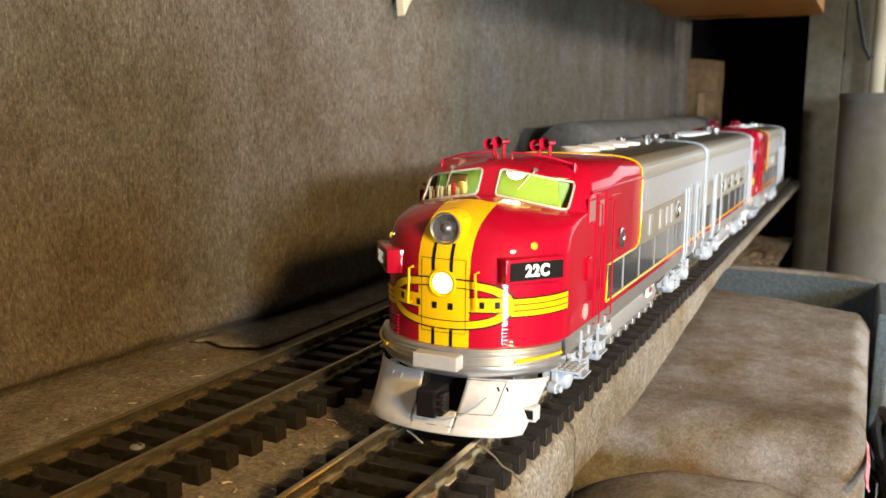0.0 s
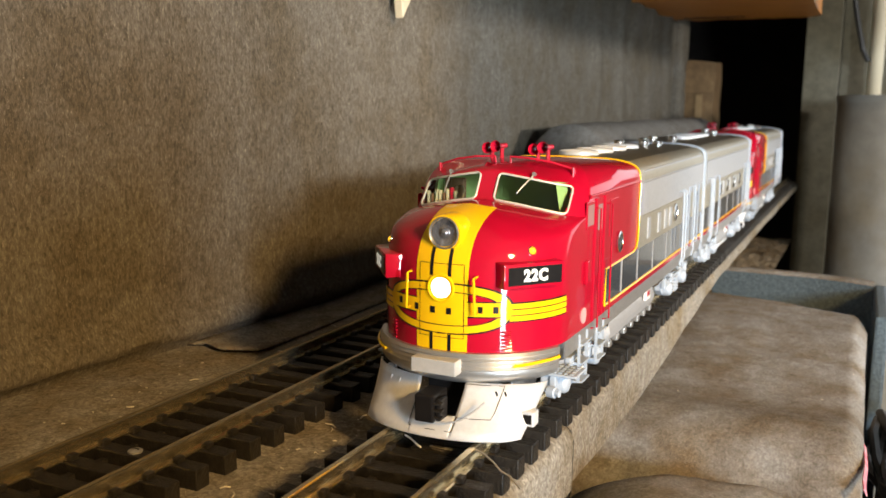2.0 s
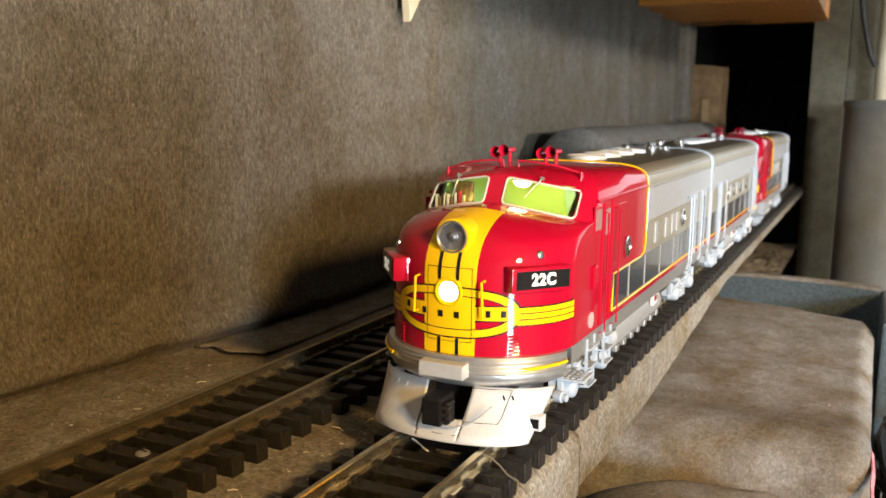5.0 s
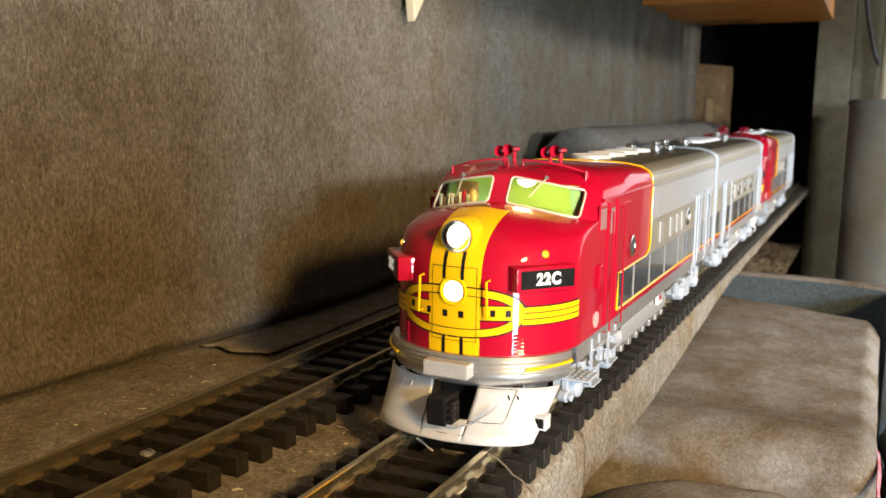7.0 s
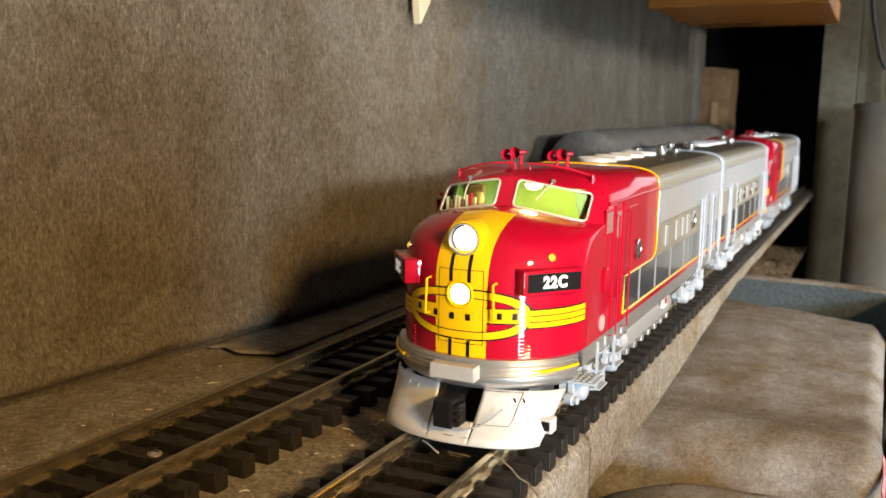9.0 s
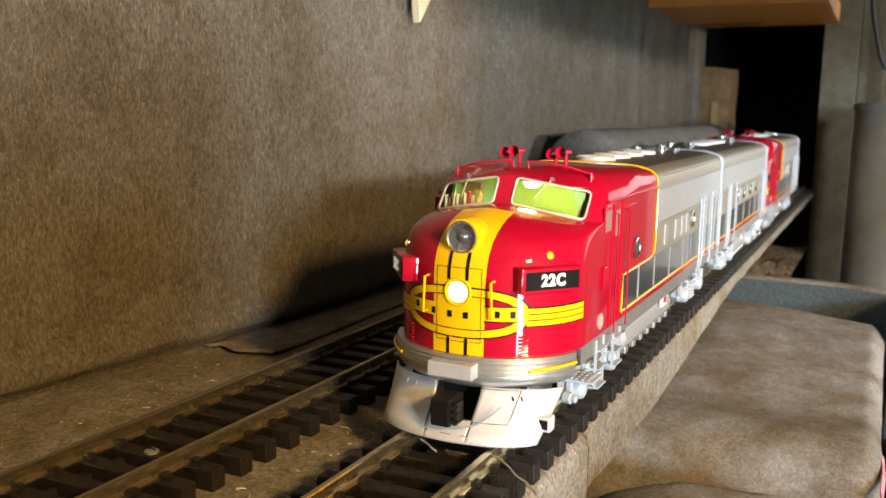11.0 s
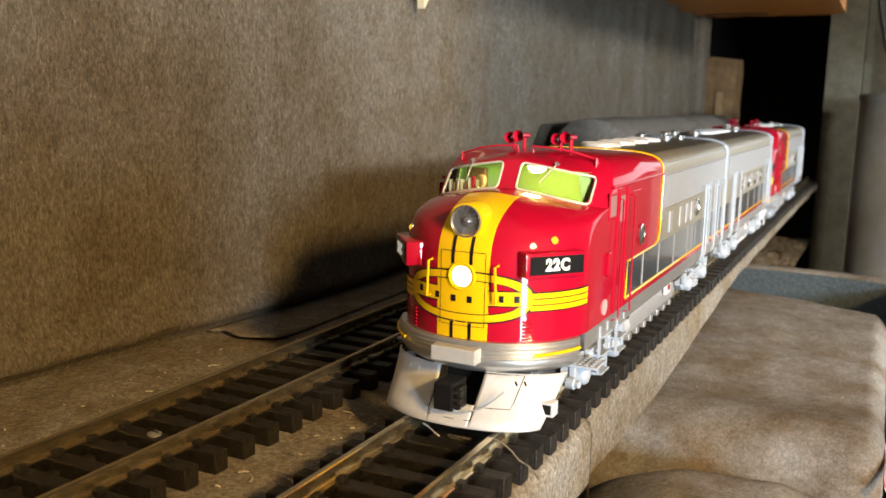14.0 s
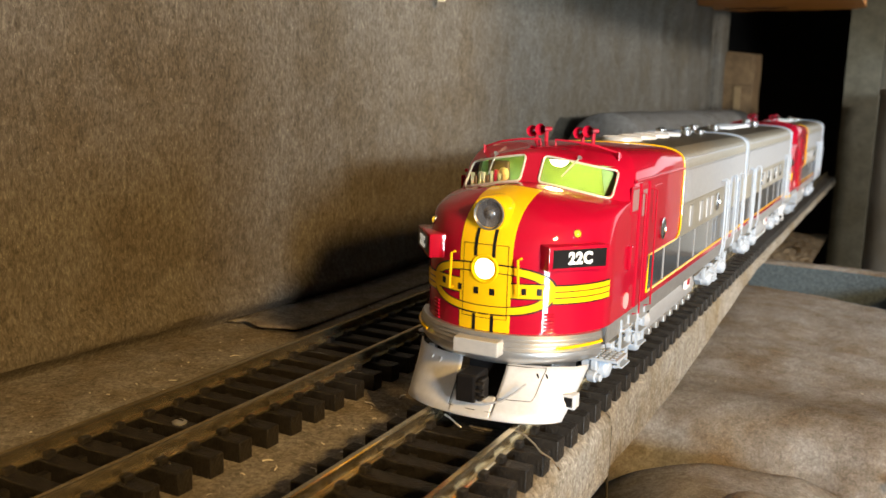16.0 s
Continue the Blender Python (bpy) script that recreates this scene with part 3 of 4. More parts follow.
def two_faced(name, rings_a, rings_b, mat_a, mat_b, parent, at):
    """A turning lamp: one side glows, the other is a plain cap or reflector."""
    bm = bmesh.new()
    loft(bm, rings_a)
    k = len(bm.faces)
    loft(bm, rings_b)
    bm.normal_update()
    for i, f in enumerate(bm.faces):
        f.material_index = 0 if i < k else 1
    ob = part(name, bm, mat_a, parent, smooth=True)
    ob.data.materials.append(mat_b)
    ob.location = at
    return ob


def disc_rings(prof, axis, n=20):
    o, d = Vector((0, 0, 0)), Vector(axis)
    u = d.cross(Vector((0, 0, 1)) if abs(d.z) < 0.9 else Vector((1, 0, 0))).normalized()
    v = d.cross(u)
    return [[o + d * h + max(r, 1e-5) * (math.cos(2 * math.pi * k / n) * u + math.sin(2 * math.pi * k / n) * v) for k in range(n)] for h, r in prof]


def truck(parent, cy, front_steps):
    """A four-wheeled bogie with cast side frames, springs and journal boxes."""
    fr = part("truck", boxed(-0.020, 0.020, cy - 0.040, cy + 0.040, 0.026, 0.036, bevel=0.002), GREY, parent, "silver-grey cast bogie")
    for s in (-1, 1):
        bm = bmesh.new()
        out = [(-0.046, 0.040), (-0.030, 0.044), (-0.010, 0.040), (0.010, 0.040), (0.030, 0.044), (0.046, 0.040), (0.046, 0.033),
               (0.038, 0.028), (0.022, 0.031), (0.012, 0.024), (-0.012, 0.024), (-0.022, 0.031), (-0.038, 0.028), (-0.046, 0.033)]
        slab(bm, [(s * 0.0385, cy + y, z) for y, z in out], (s * 0.0045, 0, 0))
        bmesh.ops.recalc_face_normals(bm, faces=bm.faces)
        part("side_frame", bm, SILVER_BRIGHT, fr)
        for dy in (-0.030, 0.030):
            bm = lathe(bmesh.new(), [(-0.002, 0.0060), (0.004, 0.0060), (0.0055, 0.0050), (0.0065, 0.0022)], (s * 0.043, cy + dy, 0.0325), (s, 0, 0), 14)
            part("journal_box", bm, SILVER_BRIGHT, fr, smooth=True)
            bm = lathe(bmesh.new(), [(0, 0.0165), (0.0014, 0.0165), (0.0018, 0.0148), (0.0050, 0.0144), (0.0052, 0.004)], (s * 0.0208, cy + dy, 0.0318), (s, 0, 0), 26)
            part("wheel", bm, STEEL, fr, smooth=True)
        bm = bmesh.new()
        for dy in (-0.006, 0.0, 0.006):
            for q in range(5):
                lathe(bm, [(0, 0.0026), (0.0008, 0.0030), (0.0016, 0.0026)], (s * 0.0445, cy + dy, 0.0255 + q * 0.0026), (0, 0, 1), 10)
        part("spring", bm, SILVER_BRIGHT, fr, smooth=True)
        bm = bmesh.new()
        tube(bm, [(s * 0.0448, cy - 0.046, 0.037), (s * 0.0462, cy - 0.02, 0.0400), (s * 0.0462, cy + 0.02, 0.0400), (s * 0.0448, cy + 0.046, 0.037)], 0.0012, 6)
        for dy in (-0.044, -0.018, 0.018, 0.044):
            box(bm, s * 0.045 - 0.0018, s * 0.045 + 0.0018, cy + dy - 0.003, cy + dy + 0.003, 0.0345, 0.0435, bevel=0.0006)
        part("brake_rigging", bm, SILVER_BRIGHT, fr)
    return fr


def step(parent, y, z0, z1, s):
    """A hanging ladder step with two rungs and a tread."""
    bm = bmesh.new()
    for dy in (-0.007, 0.007):
        box(bm, s * 0.0500 - 0.0007, s * 0.0500 + 0.0007, y + dy - 0.0008, y + dy + 0.0008, z0, z1)
    for k in range(3):
        z = z0 + (z1 - z0) * k / 2.6
        box(bm, s * 0.0500 - 0.0030, s * 0.0500 + 0.0022, y - 0.0075, y + 0.0075, z, z + 0.0010)
    return part("step", bm, SILVER_BRIGHT, parent)


def side_detail(t, y0, y1, dark0, dividers, portholes, doors):
    """Panels, windows, stripes, handrails and sill along both body sides."""
    for s in (-1, 1):
        def plate(name, a, b, z0, z1, mat, d=0.0006, label="", bevel=0.0):
            x0, x1 = sorted((s * (W - 0.0004), s * (W + d)))
            return part(name, boxed(x0, x1, a, b, z0, z1, bevel=bevel), mat, t, label)
        plate("letterboard", y0, y1 - 0.003, 0.1068, 0.1282, SILVER, 0.0007, "plain satin silver letterboard")
        plate("side_panel", y0, y1 - 0.003, 0.0852, 0.1058, TAN_SILVER, 0.0004)
        plate("dark_panel", dark0, y1 - 0.003, 0.0640, 0.0846, DARKGLASS, 0.0005, "dark grey lower side panel")
        plate("red_stripe", dark0, y1 - 0.001, 0.0590, 0.0622, RED, 0.0006)
        plate("sill", 0.045 if y0 > 0.15 and dark0 < 0.15 else y0, y1, 0.0490, 0.0582, STEEL, -0.001)
        for y in dividers:
            plate("divider", y - 0.0006, y + 0.0006, 0.0642, 0.0844, SILVER, 0.0010)
        for y in [p for p in doors[2]]:
            plate("louvre", y - 0.0042, y + 0.0042, 0.0885, 0.1030, SILVER, 0.0013, bevel=0.0004)
        for y in portholes:
            z = 0.0965
            part("porthole", lathe(bmesh.new(), [(0, 0.0072), (0.0013, 0.0072), (0.0016, 0.0060), (0.0008, 0.0056)], (s * (W + 0.0002), y, z), (s, 0, 0), 20), CHROME, t, "round window with a bright rim", smooth=True)
            part("pane", lathe(bmesh.new(), [(0, 0.0056), (0.0010, 0.0056)], (s * (W + 0.0003), y, z), (s, 0, 0), 20), DARKGLASS, t)
        for a, b in doors[0]:
            plate("side_door", a, b, 0.0600, 0.1056, DARKGLASS, 0.0009, "recessed grey side door")
            for y in (a - 0.001, b + 0.001):
                plate("door_post", y - 0.0013, y + 0.0013, 0.0590, 0.1120, SILVER_BRIGHT, 0.0018)
        for y in doors[1]:
            bm = bmesh.new()
            tube(bm, [(s * W, y, 0.112), (s * (W + 0.004), y, 0.1115), (s * (W + 0.0045), y, 0.105), (s * (W + 0.0045), y, 0.058), (s * (W + 0.003), y, 0.052)], 0.0008, 6)
            part("handrail", bm, SILVER_BRIGHT, t, "white upright handrail")
        bm = bmesh.new()
        tube(bm, [(s * (W + 0.0005), dark0, 0.0630), (s * (W + 0.0005), y1 - 0.001, 0.0630)], 0.0009, 6)
        part("pinstripe", bm, YELLOW, t)


def underframe(t, y0, y1, tank0, tank1):
    bm = boxed(-0.036, 0.036, y0, y1, 0.040, 0.0575, bevel=0.002)
    part("underframe", bm, STEEL, t)
    bm = bmesh.new()
    n = 18
    loft(bm, [[(0.046 * k * math.copysign(abs(math.cos(a)) ** 0.6, math.cos(a)), y, 0.0375 + 0.0125 * k * math.copysign(abs(math.sin(a)) ** 0.7, math.sin(a)))
               for a in (2 * math.pi * i / n for i in range(n))] for y, k in ((tank0, 0.93), (tank0 + 0.003, 1), (tank1 - 0.003, 1), (tank1, 0.93))])
    part("fuel_tank", bm, SILVER, t, "dull silver fuel tank", smooth=True)
    for s in (-1, 1):
        for y in (tank0 - 0.016, tank1 + 0.012):
            part("air_tank", lathe(bmesh.new(), [(-0.012, 0.0012), (-0.0105, 0.0044), (-0.006, 0.0062), (0.006, 0.0062), (0.0105, 0.0044), (0.012, 0.0012)], (s * 0.042, y, 0.0475), (0, 1, 0), 18), CHROME, t, smooth=True)
        for i in range(7):
            y = tank0 + (tank1 - tank0) * (i + 0.5) / 7
            part("battery_box", boxed(s * 0.043 - 0.002, s * 0.043 + 0.002, y - 0.003, y + 0.003, 0.0265, 0.0310, bevel=0.0008), STEEL, t)
        part("placard", boxed(*sorted((s * 0.0458, s * 0.0478)), tank1 - 0.040, tank1 - 0.027, 0.040, 0.0490), WHITE, t, "small white placard")
        part("placard_bar", boxed(*sorted((s * 0.0470, s * 0.0482)), tank1 - 0.037, tank1 - 0.030, 0.0428, 0.0466), RED, t)


def roof_detail(t, fans, blocks, y0, y1):
    bm = bmesh.new()
    sheet(bm, [[(x, y, z + 0.0004) for x, _, z in section(0) if abs(x) < 0.0435 and z > 0.1395] for y in (y0 + 0.001, y1 - 0.006)])
    part("roof_panel", bm, ROOFING, t, "silver roof panel, dark reflection put into its olive colour", smooth=True)
    for y in fans:
        f = part("roof_fan", lathe(bmesh.new(), [(-0.003, 0.0140), (0.0030, 0.0140), (0.0038, 0.0132), (0.0030, 0.0124), (0.0030, 0.0)], (0, y, 0.1440), (0, 0, 1), 26), PALE_SILVER, t, "round pale silver roof fan", smooth=True)
        bm = bmesh.new()
        for k in range(7):
            x = -0.0108 + k * 0.0036
            h = math.sqrt(max(0, 0.0126 ** 2 - x * x))
            box(bm, x - 0.0006, x + 0.0006, y - h, y + h, 0.1466, 0.1477)
        part("grille", bm, PALE_SILVER, f)
    for x, y, h in blocks:
        bm = lathe(bmesh.new(), [(-0.004, 0.0034), (h * 0.6, 0.0034), (h * 0.65, 0.0046), (h, 0.0046), (h + 0.0006, 0.003)], (x, y, 0.1422), (0, 0, 1), 12)
        part("vent", bm, CHROME, t, smooth=True)
    for s in (-1, 1):
        bm = bmesh.new()
        z = 0.1375
        box(bm, *sorted((s * (half_width(z) - 0.001), s * (half_width(z) + 0.0007))), y0 + 0.01, y1 - 0.02, EAVE + (z - EAVE) * ROOF - 0.0006, EAVE + (z - EAVE) * ROOF + 0.0006)
        part("roof_seam", bm, SILVER, t)
        bm = bmesh.new()
        tube(bm, [(s * (W + 0.0002), y0, EAVE), (s * (W + 0.0002), y1, EAVE)], 0.0006, 6)
        part("gutter", bm, SILVER, t)


def end_arch(t, y):
    bm = bmesh.new()
    rings = []
    for yy, k in ((y - 0.0055, 0.0004), (y - 0.0045, 0.0016), (y + 0.0045, 0.0016), (y + 0.0055, 0.0004)):
        rings.append([(x * (1 + k / W), yy, z + (k if z > EAVE else 0)) for x, _, z in section(0)])
    sheet(bm, rings)
    part("end_arch", bm, SILVER_BRIGHT, t, "pale bluish-white arch round the body end", smooth=True)
    part("diaphragm", boxed(-0.022, 0.022, y + 0.004, y + 0.009, 0.055, 0.138, bevel=0.002), BLACK, t)


def cab_unit(name, label, length):
    """A streamlined diesel with a cab, its nose tip at the origin and pointing to -y."""
    t = thing(name, label, "locomotive", "locomotives of the train")
    red_end = 0.198
    markers = []
    bm = bmesh.new()
    loft(bm, [plan(z, red_end) for z in LEVELS], closed=False)
    top = [v for v in bm.verts if abs(v.co.z - LEVELS[-1]) < 1e-6]
    bmesh.ops.delete(bm, geom=[f for f in bm.faces if in_window(f.calc_center_median())], context="FACES")
    bm.faces.new(top)
    for v in bm.verts:
        v.co = droop(v.co)
    bmesh.ops.recalc_face_normals(bm, faces=bm.faces)
    nose = part("nose", bm, RED, t, "glossy red nose and cab shell", smooth=True)
    bm = bmesh.new()
    loft(bm, [section(red_end), section(length)], closed=False)
    bm.faces.new([bm.verts.new(p) for p in section(length)])
    part("body", bm, TAN_SILVER, t, "silver body shell and roof shoulder, tan reflection put into the colour", smooth=True)

    # yellow centre band, up over the hood
    bm = bmesh.new()
    zs = [0.0590, 0.07, 0.08, 0.09, 0.098, 0.103, 0.108, 0.112, 0.116, 0.119, 0.1215, 0.1235, 0.1250, 0.1262, 0.1272, 0.1280]
    sheet(bm, [[on_nose((-0.0136 + 0.0272 * k / 8) * (1 + 0.04 * (z - 0.06) / 0.06), z, 0.00025) for k in range(9)] for z in zs])
    part("centre_band", bm, YELLOW, nose, "yellow centre band", smooth=True)
    cz = 0.0802

    def ring(a, b, c, d, lift, mat, nm, lab=""):
        part(nm, ribbon(oval(0, cz, a, b), oval(0, cz, c, d), 72, lift), mat, nose, lab, smooth=True)
    ring(0.0336, 0.0130, 0.0326, 0.0121, 0.0003, BLACK, "emblem_outline")
    ring(0.0327, 0.0122, 0.0283, 0.0086, 0.0004, YELLOW, "emblem_ring", "yellow oval emblem ring")
    ring(0.0284, 0.0087, 0.0278, 0.0082, 0.00042, BLACK, "emblem_outline")
    for s in (-1, 1):
        part("emblem_bar", ribbon(line(s * 0.012, 0.0768, s * 0.030, 0.0768), line(s * 0.012, 0.0840, s * 0.030, 0.0840), 16, 0.00044), YELLOW, nose, smooth=True)
        for z in (0.0766, 0.0841):
            part("emblem_outline", ribbon(line(s * 0.0135, z - 0.0003, s * 0.0285, z - 0.0003), line(s * 0.0135, z + 0.0003, s * 0.0285, z + 0.0003), 14, 0.00048), BLACK, nose, smooth=True)
        # trailing side bands with dark outlines
        part("band_outline", ribbon(line(s * 0.0320, 0.0738, s * 0.0499, 0.0738), line(s * 0.0320, 0.0838, s * 0.0499, 0.0838), 20, 0.0002), BLACK, nose, smooth=True)
        for k in range(3):
            z = 0.0745 + k * 0.00305
            part("side_band", ribbon(line(s * 0.0318, z, s * 0.0499, z), line(s * 0.0318, z + 0.0025, s * 0.0499, z + 0.0025), 20, 0.0005), YELLOW, nose, "yellow side band", smooth=True)
        # upright dark lines on the band
        for z0, z1 in ((0.0590, 0.0672), (0.0962, 0.1105)):
            part("dark_line", ribbon(line(s * 0.0048 - 0.0008, z0, s * 0.0048 - 0.0008, z1), line(s * 0.0048 + 0.0009, z0, s * 0.0048 + 0.0009, z1), 8, 0.00055), BLACK, nose, smooth=True)
        # grab irons
        bm = bmesh.new()
        a, b = on_nose(s * 0.0178, 0.0965, 0), on_nose(s * 0.0185, 0.0785, 0)
        out = Vector((0, -0.0042, 0))
        tube(bm, [a, a + out, b + out, b], 0.0007, 8)
        part("grab_iron", bm, YELLOW, nose, "yellow upright grab iron")
        # louvres of the lower nose
        for k in range(6):
            z = 0.0600 + k * 0.0018
            part("louvre", tube(bmesh.new(), [on_nose(s * (0.0286 + 0.0010 * q), z, 0.0005) for q in range(5)], 0.00055, 8), RED, nose, smooth=True)
        # marker light
        p, n = on_nose(s * 0.0391, 0.1085, 0), nose_normal(s * 0.0391, 0.1085)
        part("marker_ring", lathe(bmesh.new(), [(-0.001, 0.0023), (0.0006, 0.0023), (0.0009, 0.0020), (0.0004, 0.0018), (-0.001, 0.0018)], p, n, 18, caps=False), CHROME, nose, smooth=True)
        m = two_faced("marker_light", disc_rings([(0.0, 0.0017), (0.0008, 0.0016), (0.0015, 0.0010), (0.0017, 0.0002)], n, 14), disc_rings([(0.0, 0.0017), (-0.0006, 0.0016), (-0.0009, 0.0008), (-0.0010, 0.0002)], n, 14),
                      AMBER, BEZEL, nose, p)
        tagged(m, "small amber marker light")
        markers.append((m, Vector(p), n.cross(Vector((0, 0, 1))).normalized()))
        # number board, angled outwards
        a, b = Vector((s * 0.0312, 0.0046, 0)), Vector((s * 0.0512, 0.0300, 0))
        d = (b - a).normalized()
        nn = Vector((d.y * s, -d.x * s, 0)).normalized()
        bm = bmesh.new()
        pa, pb = a - d * 0.0012, b + d * 0.0006
        slab(bm, [pa - nn * 0.011 + Vector((0, 0, 0.0915)), pb - nn * 0.011 + Vector((0, 0, 0.0915)), pb - nn * 0.011 + Vector((0, 0, 0.1038)), pa - nn * 0.011 + Vector((0, 0, 0.1038))], nn * 0.0132)
        bmesh.ops.recalc_face_normals(bm, faces=bm.faces)
        bmesh.ops.bevel(bm, geom=list(bm.edges), offset=0.0008, segments=2, affect="EDGES", profile=0.5)
        board = part("number_board", bm, RED, t, "red number board housing with black face", smooth=True)
        bm = bmesh.new()
        fa, fb = a + d * 0.0012 + nn * 0.0022, b - d * 0.0010 + nn * 0.0022
        slab(bm, [fa + Vector((0, 0, 0.0932)), fb + Vector((0, 0, 0.0932)), fb + Vector((0, 0, 0.1021)), fa + Vector((0, 0, 0.1021))], nn * 0.0003)
        bmesh.ops.recalc_face_normals(bm, faces=bm.faces)
        face = part("board_face", bm, BLACK, board)
        xa = d * s
        m = Matrix(((xa.x, 0, nn.x, 0), (xa.y, 0, nn.y, 0), (xa.z, 1, nn.z, 0), (0, 0, 0, 1)))
        c = (fa + fb) / 2 + nn * 0.0006 + Vector((0, 0, 0.0976))
        mesh_text("22C", 0.0078, Matrix.Translation(c) @ m @ Matrix.Diagonal((0.92, 1, 1, 1)), NUMBER, board)
        # windscreen: frame, pane, wiper
        loop = []
        x0, x1, z0, z1, r = 0.0052, 0.0428, 0.1292, 0.1428, 0.0022
        for cx, czz, q in ((x0 + r, z0 + r, 2), (x1 - r, z0 + r, 3), (x1 - r, z1 - r, 0), (x0 + r, z1 - r, 1)):
            for k in range(4):
                an = math.pi / 2 * (q + k / 3)
                loop.append((cx + r * math.cos(an), czz + r * math.sin(an)))
        dense = []
        for (xa_, za_), (xb_, zb_) in zip(loop, loop[1:] + loop[:1]):
            kk = max(1, int(abs(xb_ - xa_) / 0.004))
            dense += [(xa_ + (xb_ - xa_) * i / kk, za_ + (zb_ - za_) * i / kk) for i in range(kk)]
        dense.append(dense[0])
        bm = bmesh.new()
        tube(bm, [on_nose(s * x, z, 0.0002) for x, z in dense], 0.00062, 8)
        wf = part("windscreen", bm, PALE_FRAME, t, "pale metal windscreen frame", smooth=True)
        bm = bmesh.new()
        sheet(bm, [[on_nose(s * (x0 + (x1 - x0) * i / 12), z0 + (z1 - z0) * k / 4, -0.0004) for k in range(5)] for i in range(13)])
        part("pane", bm, PANE, wf, "clear cab window", smooth=True).visible_shadow = False
        bm = bmesh.new()
        w0 = on_nose(0.0235 if s > 0 else -0.0250, 0.1442, 0.0014)
        w1 = on_nose(0.0172 if s > 0 else -0.0252, 0.1338, 0.0014)
        tube(bm, [w0, (w0 + w1) / 2 + Vector((0, -0.0006, 0)), w1], 0.0005, 6)
        lathe(bm, [(-0.001, 0.0010), (0.0014, 0.0010)], w0, (0, -1, 0.3), 8)
        part("wiper", bm, STEEL, nose)
        # horns
        hx, hy = s * 0.0143, 0.106
        bm = bmesh.new()
        for q in (-1, 1):
            lathe(bm, [(-0.001, 0.0034), (0.0003, 0.0027), (0.004, 0.0016), (0.010, 0.0013), (0.012, 0.0014)], (hx + q * 0.0031, hy - 0.008 - q * 0.0012, 0.1545 + q * 0.0006), (0.1 * q, 1, 0), 16, caps=False)
            lathe(bm, [(0, 0.0012), (0.007, 0.0012)], (hx + q * 0.0031, hy, 0.1470), (0, 0, 1), 8)
        part("horn", bm, RED_SOFT, nose, "pair of red trumpet horns", smooth=True)
        # roof grab rails and lift ring
        bm = bmesh.new()
        rail = [(s * x, y, z) for x, y, z in ((0.0045, 0.080, 0.1470), (0.0045, 0.079, 0.1505), (0.016, 0.078, 0.1500), (0.028, 0.080, 0.1482), (0.040, 0.084, 0.1445), (0.0405, 0.085, 0.1405))]
        tube(bm, rail, 0.0006, 6)
        part("roof_rail", bm, RED_SOFT, nose)
        bm = tube(bmesh.new(), [(s * 0.040, 0.082, 0.136), (s * 0.040, 0.082, 0.1455)], 0.0006, 6)
        part("lift_pin", bm, RED_SOFT, nose)
        # cab door recess, side window, rails, porthole
        def side(nm, y0, y1, z0, z1, mat, d, lab="", bev=0.0):
            xa2, xb2 = sorted((s * (W - 0.0004), s * (W + d)))
            return part(nm, boxed(xa2, xb2, y0, y1, z0, z1, bevel=bev), mat, nose, lab)
        side("cab_door", 0.0945, 0.1085, 0.0595, 0.1275, RED, 0.0003, "red cab side door")
        side("door_window", 0.0975, 0.1055, 0.1100, 0.1245, PINKGLASS, 0.0006)
        for y in (0.0925, 0.1105):
            side("door_frame", y - 0.0014, y + 0.0014, 0.0590, 0.1285, RED_RAIL, 0.0010, bev=0.0004)
        side("side_window", 0.0745, 0.0895, 0.1128, 0.1275, RED, 0.0005, "framed cab side window", bev=0.0004)
        side("side_pane", 0.0765, 0.0875, 0.1145, 0.1258, PINKGLASS, 0.0007)
        side("drip_rail", 0.0800, red_end, 0.1292, 0.1310, RED, 0.0012, bev=0.0004)
        side("access_panel", 0.1230, 0.1420, 0.1030, 0.1250, RED, 0.0004, bev=0.0003)
        side("door_handle", 0.0740, 0.0790, 0.0830, 0.0960, RED, 0.0020, bev=0.0007)
        part("porthole", lathe(bmesh.new(), [(0, 0.0066), (0.0013, 0.0066), (0.0016, 0.0054), (0.0008, 0.0050)], (s * (W + 0.0002), 0.1465, 0.0970), (s, 0, 0), 22), CHROME, nose, "round window with a bright rim", smooth=True)
        part("porthole_pane", lathe(bmesh.new(), [(0, 0.0050), (0.0010, 0.0050)], (s * (W + 0.0003), 0.1465, 0.0970), (s, 0, 0), 20), DARKGLASS, nose)
        part("badge", lathe(bmesh.new(), [(0, 0.0045), (0.0007, 0.0045)], (s * (W + 0.0001), 0.0745, 0.0660), (s, 0, 0), 20), PINK, nose, "pale round badge")
        for y in (0.0915, 0.1165):
            bm = bmesh.new()
            tube(bm, [(s * W, y, 0.1235), (s * (W + 0.0035), y, 0.1230), (s * (W + 0.0035), y, 0.0560), (s * W, y, 0.0550)], 0.0005, 6)
            part("handrail", bm, RED_RAIL, nose)
        # pinstripe along the edge of the red
        bm = bmesh.new()
        x = s * (W + 0.0005)
        tube(bm, [(x, 0.1165, 0.0630), (x, 0.1175, 0.0700), (x, 0.1185, 0.0845), (x, 0.1860, 0.0850), (x, 0.1935, 0.0872), (x, 0.1972, 0.0920), (x, red_end, 0.1000), (x, red_end, 0.1290)], 0.0006, 6)
        part("pinstripe", bm, YELLOW, nose)
        side("lower_red", 0.1165, red_end, 0.0852, 0.0905, RED, 0.0002)
        # pilot steps with tread plate
        bm = boxed(*sorted((s * 0.0425, s * 0.0580)), 0.040, 0.058, 0.0405, 0.0420, bevel=0.0004)
